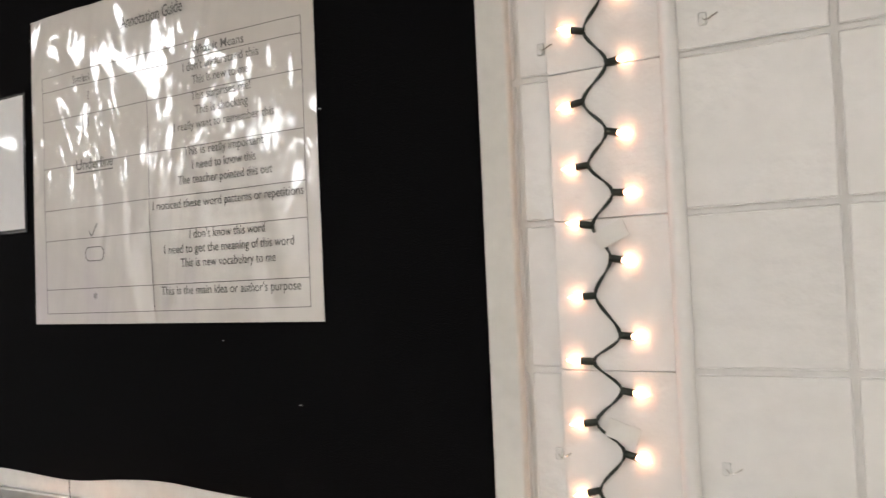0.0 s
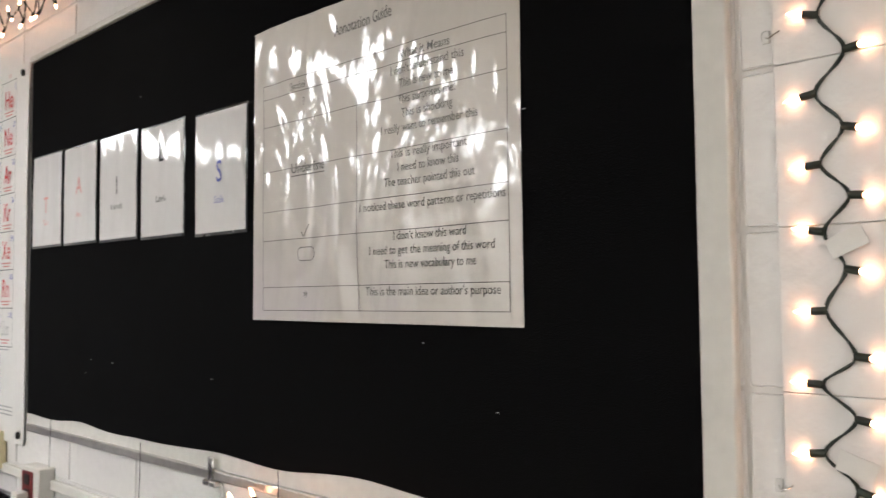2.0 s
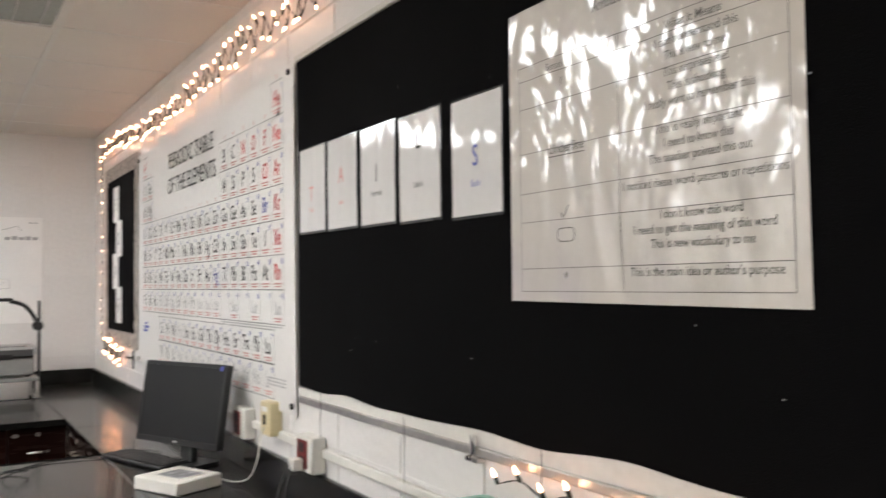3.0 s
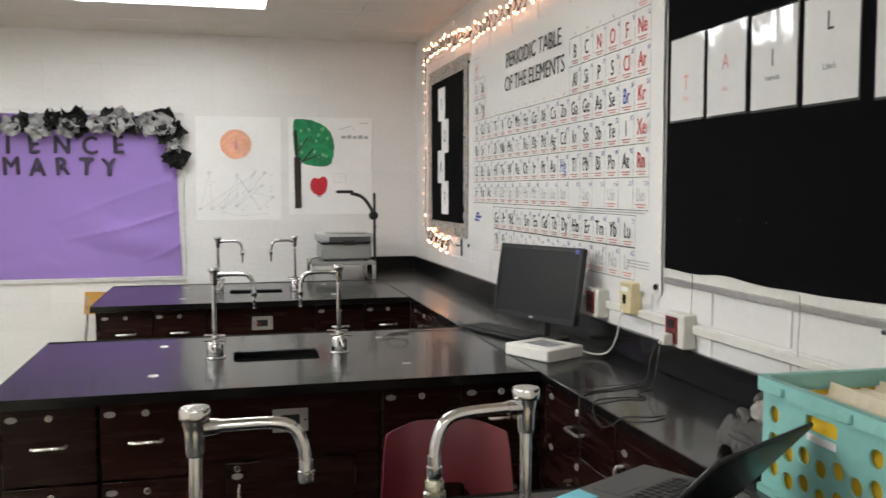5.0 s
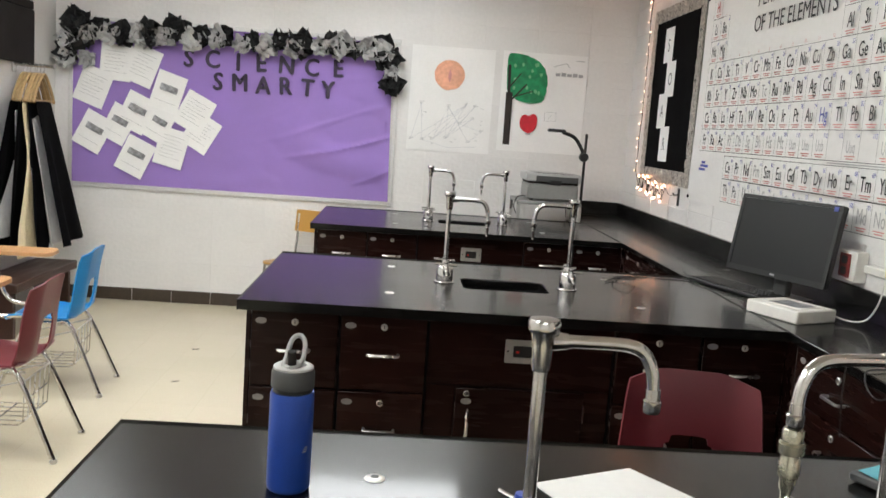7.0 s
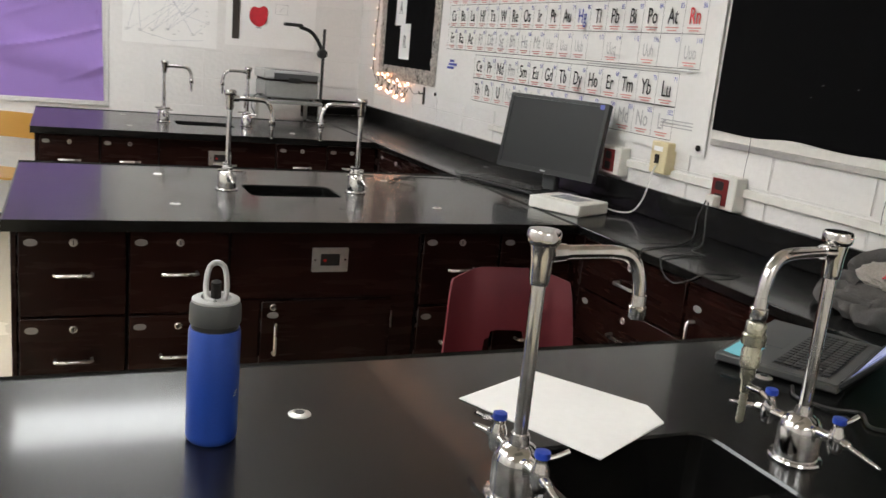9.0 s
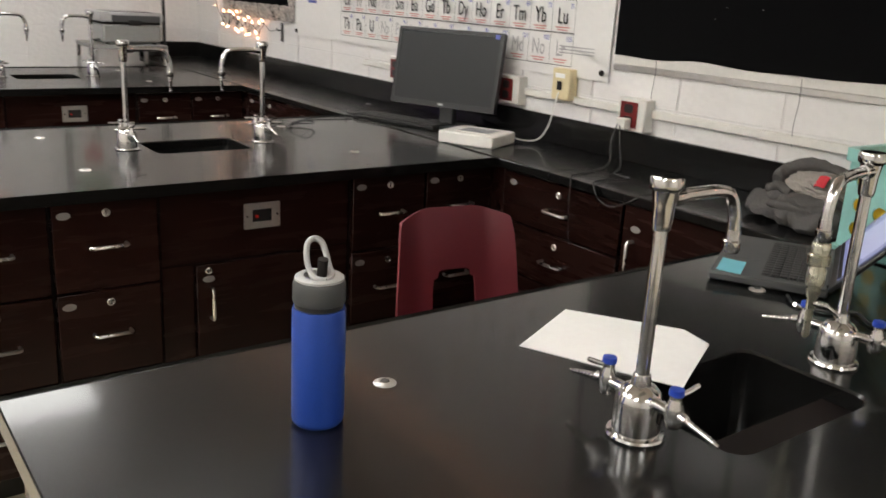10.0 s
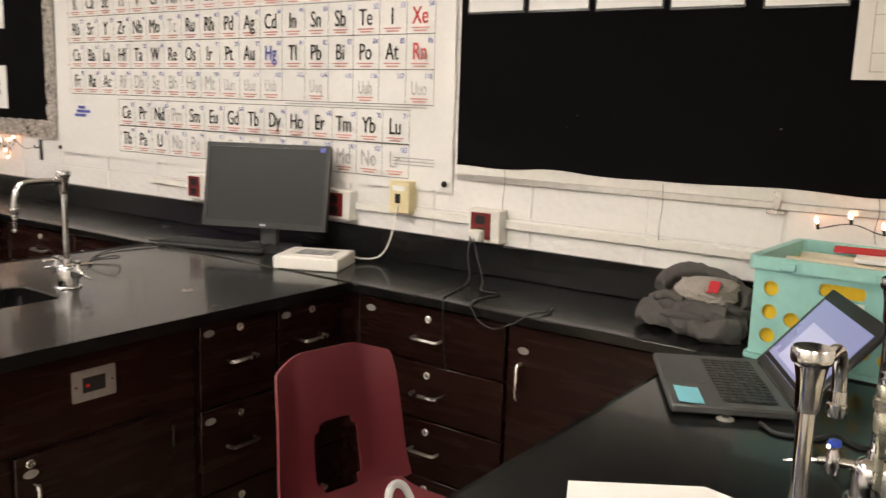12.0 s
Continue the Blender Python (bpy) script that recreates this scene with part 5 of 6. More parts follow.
# ---------------------------------------------------------------- chairs
def chair_shell(s=1.0):
    """A moulded seat and back in one, facing -y, with the slot above the seat."""
    prof = smooth_path([(0, -0.225, 0.415), (0, -0.20, 0.44), (0, -0.10, 0.447), (0, 0.05, 0.432), (0, 0.13, 0.44), (0, 0.172, 0.485), (0, 0.19, 0.56), (0, 0.205, 0.68), (0, 0.225, 0.79), (0, 0.238, 0.85)], 5)
    n = len(prof) - 1
    nu = 24
    bm = bmesh.new()
    grid = []
    for j, p in enumerate(prof):
        row = []
        z = p.z
        half = 0.205 if z < 0.45 else 0.238 - 0.030 * (z - 0.45) / 0.4
        if j < 3:
            half -= 0.02 * (3 - j) / 3
        for i in range(nu + 1):
            a = i / nu * 2 - 1
            x = a * half
            y, zz = p.y, p.z
            if z > 0.47:
                y -= 0.045 * max(0, abs(a) - 0.55) ** 1.5 * 3.0
                top = max(0, (z - 0.76) / 0.09)
                zz -= top * 0.032 * max(0, abs(a) - 0.45) / 0.55
                x *= 1 - 0.02 * top * top
            else:
                zz += 0.02 * abs(a) ** 4
            row.append(bm.verts.new((x * s, y * s, zz * s)))
        grid.append(row)
    for j in range(n):
        for i in range(nu):
            z = (prof[j].z + prof[j + 1].z) / 2
            a = abs((i + 0.5) / nu * 2 - 1)
            if prof[j].y > 0.14 and 0.475 < z < 0.645 and a < (0.36 if 0.5 < z < 0.63 else 0.27):
                continue
            bm.faces.new((grid[j][i], grid[j][i + 1], grid[j + 1][i + 1], grid[j + 1][i]))
    loose = [v for v in bm.verts if not v.link_faces]
    bmesh.ops.delete(bm, geom=loose, context="VERTS")
    rim = [v for v in bm.verts if any(len(e.link_faces) == 1 for e in v.link_edges)]
    for _ in range(1):
        bmesh.ops.smooth_vert(bm, verts=rim, factor=0.5, use_axis_x=True, use_axis_y=True, use_axis_z=True)
    bmesh.ops.recalc_face_normals(bm, faces=bm.faces)
    bmesh.ops.solidify(bm, geom=list(bm.faces), thickness=0.008 * s)
    return bm


def school_chair(m, material, label, desk=False, s=1.0, top=0.0):
    t = thing("student_desk" if desk else "school_chair", m, label, "desk" if desk else "chair", "student desks" if desk else "chairs")
    part("seat_shell", chair_shell(s), material, t)
    for sx in (-1, 1):
        part("rear_leg", tube(bmesh.new(), [(sx * 0.15 * s, 0.05 * s, 0.422 * s), (sx * 0.17 * s, 0.13 * s, 0.40 * s), (sx * 0.20 * s, 0.30 * s, 0.012)], 0.011, 10, 4), M["chrome"], t)
        part("front_leg", tube(bmesh.new(), [(sx * 0.15 * s, -0.05 * s, 0.428 * s), (sx * 0.17 * s, -0.12 * s, 0.40 * s), (sx * 0.20 * s, -0.26 * s, 0.012)], 0.011, 10, 4), M["chrome"], t)
        for y in (0.30, -0.26):
            part("glide", lathe(bmesh.new(), [(0, 0), (0.016, 0), (0.017, 0.006), (0.012, 0.018), (0, 0.019)], 12, pose(sx * 0.20 * s, y * s, 0.0)), M["steel"], t)
        part("seat_bar", cyl(bmesh.new(), (sx * 0.15 * s, -0.12 * s, 0.418 * s), (sx * 0.15 * s, 0.1 * s, 0.412 * s), 0.010, n=10), M["chrome"], t)
    if desk:
        bm = bmesh.new()
        for k in range(6):
            x = -0.14 + 0.056 * k
            tube(bm, [(x, 0.14, 0.34), (x, 0.13, 0.16), (x, 0.11, 0.145), (x, -0.16, 0.145)], 0.0028, 6, smooth=False)
        for y, z in ((0.14, 0.34), (0.135, 0.25), (0.13, 0.16), (0.0, 0.145), (-0.16, 0.145)):
            tube(bm, [(-0.14, y, z), (0.0, y, z), (0.14, y, z)], 0.0032, 6, smooth=False)
        for sx in (-1, 1):
            tube(bm, [(sx * 0.14, 0.14, 0.34), (sx * 0.15, 0.09, 0.40)], 0.0032, 6, smooth=False)
            tube(bm, [(sx * 0.14, 0.14, 0.34), (sx * 0.14, -0.16, 0.26), (sx * 0.14, -0.16, 0.145)], 0.0032, 6, smooth=False)
        tagged(part("book_basket", bm, M["steel"], t, "thin wire book basket"), kind="stuff")
        part("desktop", prism(bmesh.new(), rounded(-0.27, -0.07, -0.56, -0.06, 0.05), top - 0.02, top), M["tan_wood"], t, "tan laminate desktop")
        for sx in (-1, 1):
            part("desk_support", tube(bmesh.new(), [(sx * 0.15, -0.10, 0.41), (sx * 0.16, -0.30, 0.43), (sx * 0.15, -0.38, top - 0.022)], 0.012, 10, 5), M["chrome"], t)
            part("desk_leg", tube(bmesh.new(), [(sx * 0.17, -0.36, 0.44), (sx * 0.21, -0.62, 0.02), (sx * 0.21, -0.625, 0.0)], 0.011, 10, 3), M["chrome"], t)
    return t


school_chair(pose(-0.905, -4.600, 0, 0, 0, -10) @ Matrix.Diagonal((0.93, 1, 1, 1)), M["maroon"], "maroon moulded plastic school chair with back slot and chrome legs")
school_chair(pose(-3.535, -2.23, 0, 0, 0, -86), M["blue_plastic"], "bright blue plastic student chair desk with wire basket", True, 0.9, 0.70)
school_chair(pose(-3.42, -3.10, 0, 0, 0, -88), M["maroon"], "maroon plastic student chair desk with wire basket", True, 0.9, 0.70)
school_chair(pose(-3.53, -3.90, 0, 0, 0, -90), M["maroon"], "maroon plastic student chair desk near the aisle", True, 0.9, 0.70)


def plywood_chair(m):
    t = thing("school_chair", m, "tan plywood school chair with steel legs behind the far bench", "chair", "chairs")
    part("seat", prism(bmesh.new(), rounded(-0.2, 0.2, -0.2, 0.18, 0.05), 0.44, 0.455), M["tan_plastic"], t, "curved tan plywood seat")
    def rest(u, v):
        return (-0.185 + 0.37 * u, 0.205 + 0.02 * v - 0.10 * (u - 0.5) ** 2, 0.655 + 0.165 * v - 0.018 * max(0, abs(u - 0.5) - 0.4) * (1 if v > 0.5 else -1))
    part("backrest", sheet(bmesh.new(), 12, 5, rest, (0, 0.011, 0)), M["tan_plastic"], t, "curved tan plywood backrest")
    for sx in (-1, 1):
        part("rear_leg", tube(bmesh.new(), [(sx * 0.165, 0.205, 0.79), (sx * 0.165, 0.19, 0.6), (sx * 0.165, 0.17, 0.43), (sx * 0.18, 0.22, 0.0)], 0.010, 10, 4), M["steel"], t)
        part("front_leg", tube(bmesh.new(), [(sx * 0.165, 0.17, 0.43), (sx * 0.165, -0.15, 0.43), (sx * 0.175, -0.18, 0.40), (sx * 0.185, -0.21, 0.0)], 0.010, 10, 4), M["steel"], t)


plywood_chair(pose(-2.475, -0.415, 0, 0, 0, -30))


# ---------------------------------------------------------------- overhead projector on its cart
def projector():
    c = thing("av_cart", pose(-0.68, -0.42, 0), "grey metal equipment cart on thin legs", "cart")
    part("cart_top", cube(-0.235, 0.235, -0.22, 0.22, 1.015, 1.04, bevel=0.004), M["proj_grey"], c)
    part("lower_shelf", cube(-0.235, 0.235, -0.22, 0.22, 0.3, 0.32, bevel=0.004), M["proj_grey"], c)
    for sx in (-1, 1):
        for sy in (-1, 1):
            part("leg", cube(sx * 0.222 - 0.012, sx * 0.222 + 0.012, sy * 0.205 - 0.012, sy * 0.205 + 0.012, 0.002, 1.014, bevel=0.002), M["steel"], c)
    t = thing("overhead_projector", pose(-0.655, -0.42, 1.041) @ Matrix.Scale(0.93, 4), "grey overhead projector with black folding head arm", "projector")
    part("body", cube(-0.2, 0.2, -0.18, 0.18, 0.012, 0.135, bevel=0.012, seg=2), M["proj_grey"], t)
    part("lid", cube(-0.215, 0.215, -0.19, 0.19, 0.150, 0.215, bevel=0.010, seg=2), M["light_grey"], t)
    part("gap_band", cube(-0.195, 0.195, -0.175, 0.175, 0.134, 0.151), M["slate"], t, "dark gap under the lid")
    part("front_recess", cube(-0.14, 0.19, -0.1935, -0.19, 0.15, 0.195, bevel=0.001), M["grey_plastic"], t, "dark grey front band")
    part("latch", cube(-0.03, 0.06, -0.1985, -0.194, 0.128, 0.165, bevel=0.001), M["black_plastic"], t)
    part("stage_glass", cube(-0.15, 0.15, -0.14, 0.14, 0.2155, 0.2185), M["lens"], t)
    for sx in (-1, 1):
        for sy in (-1, 1):
            part("foot", cyl(bmesh.new(), (sx * 0.16, sy * 0.14, 0.0), (sx * 0.16, sy * 0.14, 0.013), 0.015), M["black_plastic"], t)
    part("post", cube(0.222, 0.24, -0.16, -0.135, 0.0, 0.54, bevel=0.003), M["black_plastic"], t)
    part("post_clamp", lathe(bmesh.new(), [(0, -0.03), (0.032, -0.03), (0.036, -0.02), (0.036, 0.02), (0.032, 0.03), (0, 0.03)], 18, pose(0.222, -0.15, 0.36, 90)), M["black_plastic"], t)
    part("arm", tube(bmesh.new(), [(0.222, -0.15, 0.37), (0.19, -0.15, 0.44), (0.13, -0.15, 0.51), (0.04, -0.15, 0.54)], 0.014, 10), M["black_plastic"], t)
    part("head", cube(-0.075, 0.06, -0.19, -0.11, 0.538, 0.562, bevel=0.008, seg=2), M["black_plastic"], t)
    part("power_cord", tube(bmesh.new(), [(-0.2, -0.1, 0.03), (-0.27, -0.16, 0.02), (-0.30, -0.2, -0.05), (-0.275, -0.22, -0.115)], 0.004, 8), M["black_plastic"], t)


projector()


# ---------------------------------------------------------------- monitor, keyboard, white box
def monitor():
    t = thing("computer_monitor", pose(-0.205, -3.41, TOP, 0, 0, -66.9), "black flat computer monitor with dark screen on a stand", "monitor")
    tilt = pose(0, -0.035, 0.088, -10)
    part("housing", cube(-0.255, 0.255, 0.0, 0.028, 0.0, 0.325, bevel=0.005, seg=2), M["monitor"], t, m=tilt)
    part("bezel", plate(bmesh.new(), [(-0.255, 0.0), (0.255, 0.0), (0.255, 0.325), (-0.255, 0.325)], [[(-0.24, 0.022), (0.24, 0.022), (0.24, 0.31), (-0.24, 0.31)]], 0.001, 0.006), M["monitor"], t, m=tilt @ pose(0, 0, 0, 90))
    part("screen", cube(-0.2395, 0.2395, -0.003, -0.0005, 0.0225, 0.3095), M["screen"], t, "dark grey matte screen", m=tilt)
    part("sticker", cube(0.216, 0.236, -0.0075, -0.0065, 0.3, 0.318), M["ink_blue"], t, "small blue sticker", m=tilt)
    part("badge", cube(-0.012, 0.012, -0.0078, -0.0065, 0.008, 0.015), M["light_grey"], t, "small grey badge", m=tilt)
    part("stand_neck", cube(-0.035, 0.035, 0.012, 0.045, 0.012, 0.19, bevel=0.005), M["grey_plastic"], t)
    part("stand_base", prism(bmesh.new(), rounded(-0.11, 0.11, -0.075, 0.105, 0.03), 0.0, 0.013), M["monitor"], t)


monitor()


def keyboard():
    t = thing("keyboard", pose(-0.315, -3.245, TOP, 0, 0, -71), "black computer keyboard lying beside the monitor", "keyboard")
    part("tray", cube(-0.222, 0.222, -0.07, 0.07, 0.001, 0.016, bevel=0.004), M["key"], t)
    key = cube(0, 0.0155, 0, 0.0155, 0.0162, 0.022, bevel=0.002)
    me = None
    for r in range(6):
        for c in range(21):
            if c in (15, 19) and r == 0:
                continue
            if me is None:
                ob = part("key", key, M["key"], t)
                me = ob.data
            else:
                ob = new("key", me)
                ob.parent = t
            ob.location = (-0.212 + c * 0.0202, 0.046 - r * 0.0205 - (0.0 if r == 0 else 0.003), 0)
    part("cable", tube(bmesh.new(), [(-0.05, 0.07, 0.01), (-0.1, 0.13, 0.006), (-0.23, 0.11, 0.004), (-0.30, 0.0, 0.004), (-0.27, -0.06, 0.03)], 0.0022, 6), M["black_plastic"], t)


keyboard()


def tangled_cable():
    bm = tube(bmesh.new(), [(-0.45, -3.08, 0.004), (-0.55, -3.05, 0.006), (-0.68, -3.06, 0.004), (-0.80, -3.16, 0.005), (-0.84, -3.24, 0.02), (-0.80, -3.30, 0.035), (-0.75, -3.25, 0.015), (-0.82, -3.20, 0.008), (-0.88, -3.27, 0.005)], 0.0026, 6, 8)
    solid("cable", bm, M["black_plastic"], pose(0, 0, TOP), "thin black cable curled on the worktop", "cable", "loose cables")


tangled_cable()
t = thing("display_box", pose(-0.315, -3.78, TOP, 0, 0, -65.5), "low ivory plastic box with dark inset panel", "box")
part("case", cube(-0.118, 0.118, -0.1, 0.1, 0.0, 0.047, bevel=0.005, seg=2), M["white_plastic"], t)
part("inset", cube(-0.06, 0.075, -0.052, 0.055, 0.0472, 0.0485), M["photo"], t, "dark glossy inset panel")
part("inset_rim", plate(bmesh.new(), [(-0.066, -0.058), (0.081, -0.058), (0.081, 0.061), (-0.066, 0.061)], [[(-0.06, -0.052), (0.075, -0.052), (0.075, 0.055), (-0.06, 0.055)]], 0.047, 0.0495), M["white_plastic"], t)
bm = tube(bmesh.new(), [(-0.20, -3.80, 0.95), (-0.15, -3.86, 0.93), (-0.10, -3.90, 0.94), (-0.075, -3.925, 1.0), (-0.065, -3.935, 1.08), (-0.052, -3.94, 1.125)], 0.0028, 8)
solid("cable", bm, M["white_plastic"], Matrix(), "thin white cable between box and wall socket", "cable", "loose cables")
bm = tube(bmesh.new(), [(-0.085, -4.29, 1.065), (-0.13, -4.31, 1.0), (-0.174, -4.349, 0.93), (-0.30, -4.39, 0.919), (-0.40, -4.413, 0.919), (-0.436, -4.435, 0.920), (-0.448, -4.446, 0.90), (-0.449, -4.45, 0.80), (-0.449, -4.465, 0.70)], 0.0023, 8)
solid("cable", bm, M["black_plastic"], Matrix(), "black power cable from outlet over the counter edge", "cable", "loose cables")
bm = tube(bmesh.new(), [(-0.086, -4.30, 1.06), (-0.12, -4.34, 1.0), (-0.17, -4.40, 0.93), (-0.25, -4.45, 0.919), (-0.26, -4.526, 0.919), (-0.33, -4.51, 0.919), (-0.425, -4.53, 0.921), (-0.450, -4.555, 0.905), (-0.452, -4.58, 0.878), (-0.452, -4.63, 0.866), (-0.450, -4.695, 0.893), (-0.432, -4.735, 0.921), (-0.36, -4.755, 0.921), (-0.31, -4.74, 0.919)], 0.0023, 8)
solid("cable", bm, M["black_plastic"], Matrix(), "looped black power cable hanging over the counter edge", "cable", "loose cables")


# ---------------------------------------------------------------- crumpled hoodie
def hoodie():
    t = thing("hoodie", pose(-0.195, -5.118, TOP) @ Matrix.Diagonal((0.9, 0.84, 0.88, 1)), "crumpled dark grey knit hoodie lying on the counter", "clothing")
    def lump(name, c, r, material, seed, amp, label=""):
        bm = bmesh.new()
        bmesh.ops.create_icosphere(bm, subdivisions=5, radius=1)
        for v in bm.verts:
            p = v.co.normalized()
            q = p * 1.15 + Vector((seed, 0, 0))
            q += 0.7 * noise.noise_vector(q)
            k = 1 + amp * (0.9 * noise.noise(q * 1.2) + 0.9 * (0.4 - abs(noise.noise(q * 2.6))) + 0.25 * (0.4 - abs(noise.noise(q * 5.5))))
            v.co = Vector((c[0] + p.x * r[0] * k, c[1] + p.y * r[1] * k, max(0.002, c[2] + p.z * r[2] * k)))
        part(name, bm, material, t, label)
    def roll(name, pts, r, material, seed, label=""):
        """A loosely folded roll of cloth along a path."""
        bm = tube(bmesh.new(), pts, r, 20, 10)
        for v in bm.verts:
            p = v.co * 16 + Vector((seed, 0, 0))
            v.co += r * (0.6 * noise.noise_vector(p) + 0.5 * (0.35 - abs(noise.noise(p * 1.7))) * noise.noise_vector(p * 0.3).normalized() + 0.2 * noise.noise_vector(p * 2.8))
            v.co.z = max(0.002, v.co.z)
        part(name, bm, material, t, label)
    lump("body", (0.02, -0.005, 0.04), (0.115, 0.135, 0.065), M["hoodie"], 1.3, 0.35)
    lump("lining", (-0.005, -0.040, 0.115), (0.085, 0.095, 0.040), M["hoodie_light"], 5.1, 0.30, "light grey lining")
    roll("sleeve", [(-0.07, 0.13, 0.035), (-0.11, 0.06, 0.04), (-0.115, -0.03, 0.045), (-0.10, -0.12, 0.035), (-0.06, -0.17, 0.03)], 0.036, M["hoodie"], 2.0)
    roll("sleeve", [(-0.09, 0.02, 0.03), (-0.145, -0.05, 0.03), (-0.15, -0.13, 0.028), (-0.12, -0.19, 0.028)], 0.030, M["hoodie"], 8.0)
    roll("hood", [(0.0, 0.12, 0.10), (0.05, 0.10, 0.145), (0.085, 0.03, 0.160), (0.08, -0.06, 0.150), (0.05, -0.14, 0.115), (0.0, -0.175, 0.07)], 0.024, M["hoodie"], 4.0, "dark rolled hood edge")
    roll("fold", [(-0.05, 0.11, 0.085), (-0.09, 0.05, 0.10), (-0.095, 0.0, 0.095)], 0.015, M["hoodie"], 12.0)
    roll("fold", [(-0.125, 0.05, 0.055), (-0.15, -0.02, 0.062), (-0.145, -0.10, 0.055)], 0.013, M["hoodie"], 15.0)
    roll("fold", [(-0.09, -0.13, 0.09), (-0.07, -0.165, 0.08), (-0.02, -0.19, 0.06)], 0.016, M["hoodie"], 18.0)
    roll("waistband", [(-0.075, 0.09, 0.065), (-0.095, 0.03, 0.075), (-0.10, -0.05, 0.075), (-0.085, -0.13, 0.062)], 0.024, M["hoodie"], 6.0)
    part("tag", sheet(bmesh.new(), 4, 3, lambda u, v: (-0.092 + 0.028 * v, -0.07 - 0.035 * u, 0.160 - 0.03 * (1 - v) + 0.004 * math.sin(3 * u)), (0.002, 0, -0.002)), M["red_paper"], t, "small red tag")


hoodie()


# ---------------------------------------------------------------- teal file crate
def crate():
    W_, D_, H_ = 0.355, 0.40, 0.251
    m = pose(-0.397, -5.331, TOP, 0, 0, -2.5)
    t = thing("file_crate", m, "teal plastic file crate with round holes full of folders", "crate")
    def face(name, length, mm, holes):
        ol = [(0.0, 0.012), (length, 0.012), (length, H_ - 0.03), (0.0, H_ - 0.03)]
        part(name, plate(bmesh.new(), ol, holes, 0, 0.005), M["teal"], t, m=mm)
    def circle(x, y, r, n=14):
        return [(x + r * math.cos(2 * math.pi * i / n), y + r * math.sin(2 * math.pi * i / n)) for i in range(n)]
    def pattern(length):
        hs = [rounded(length / 2 - 0.05, length / 2 + 0.05, 0.175, 0.205, 0.010, 3)]
        k = 7
        for i in range(k):
            x = 0.042 + i * (length - 0.084) / (k - 1)
            for j in range(3):
                y = (0.175, 0.118, 0.06)[j] if i in (0, k - 1) else (None, 0.118, 0.06)[j]
                if y is None:
                    continue
                if i % 2:
                    y -= 0.012
                hs.append(circle(x, y, 0.0185))
        return hs
    base = Matrix(((0, 0, 1, 0), (-1, 0, 0, 0), (0, 1, 0, 0), (0, 0, 0, 1)))
    face("side_panel", D_, base, pattern(D_))
    face("side_panel", D_, Matrix.Translation((W_ - 0.005, 0, 0)) @ base, pattern(D_))
    southm = Matrix(((1, 0, 0, 0.006), (0, 0, -1, -D_ + 0.005), (0, 1, 0, 0), (0, 0, 0, 1)))
    face("end_panel", W_ - 0.012, southm, pattern(W_ - 0.012))
    face("end_panel", W_ - 0.012, Matrix.Translation((0, D_ - 0.005, 0)) @ southm, pattern(W_ - 0.012))
    part("floor_panel", cube(0.006, W_ - 0.006, -D_ + 0.006, -0.006, 0.004, 0.010), M["teal"], t)
    out = rounded(-0.014, W_ + 0.014, -D_ - 0.014, 0.014, 0.02, 4)
    inn = rounded(0.006, W_ - 0.006, -D_ + 0.006, -0.006, 0.012, 4)
    part("rim", plate(bmesh.new(), out, [inn], H_ - 0.03, H_), M["teal"], t)
    part("base_rim", plate(bmesh.new(), rounded(-0.012, W_ + 0.012, -D_ - 0.012, 0.012, 0.02, 4), [rounded(0.0062, W_ - 0.0062, -D_ + 0.0062, -0.0062, 0.012, 4)], 0.0, 0.011), M["teal"], t)
    for x, y in ((-0.017, -0.07), (-0.017, -D_ + 0.12), (0.12, -D_ - 0.017), (0.28, -D_ - 0.017)):
        part("lug", cube(x - 0.006, x + 0.03 if abs(x) > 0.05 else x + 0.006, y - (0.03 if abs(x) < 0.05 else 0.006), y + (0.006), H_ - 0.026, H_ - 0.008, bevel=0.002), M["teal"], t)
    part("label_strip", cube(-0.003, -0.0015, -0.25, -0.16, 0.155, 0.17), M["paper"], t, "torn paper label")
    # contents
    y = thing("yellow_folder", m @ pose(0.012, -0.012, 0.0105), "bright yellow hanging folder lining the crate", "folder", "folders")
    part("liner", plate(bmesh.new(), [(0, -D_ + 0.026), (W_ - 0.026, -D_ + 0.026), (W_ - 0.026, 0), (0, 0)], [[(0.004, -D_ + 0.03), (W_ - 0.03, -D_ + 0.03), (W_ - 0.03, -0.004), (0.004, -0.004)]], 0, 0.205), M["yellow"], y)
    random.seed(3)
    for k in range(11):
        x = 0.03 + k * 0.030
        lean = random.uniform(10, 24)
        f = thing("manila_folder", m @ pose(x, -0.02, 0.0105, 0, lean, random.uniform(-3, 3)), "worn manila folder packed with papers in the crate", "folder", "folders")
        hh = random.uniform(0.212, 0.232)
        part("cover", cube(0, 0.003, -0.335, -0.005, 0, hh, bevel=0.001), M["manila"], f)
        part("papers", cube(0.0035, 0.016, -0.33, -0.012, 0, hh - random.uniform(0.002, 0.012)), M["paper"], f)
    r = thing("red_folder", m @ pose(0.29, -0.1, H_ - 0.008, 0, -6, 12), "red paper folder lying on top of the files", "folder", "folders")
    part("cover", cube(-0.03, 0.03, -0.22, 0.0, 0, 0.004, bevel=0.001), M["red_paper"], r)
    p = thing("paper_stack", m @ pose(0.27, -0.16, H_ - 0.022, 0, -4, 8), "white sheets propped at the back of the crate", "paper")
    part("sheet", cube(-0.05, 0.07, -0.16, 0.0, 0.0, 0.010, bevel=0.001), M["paper"], p)


crate()


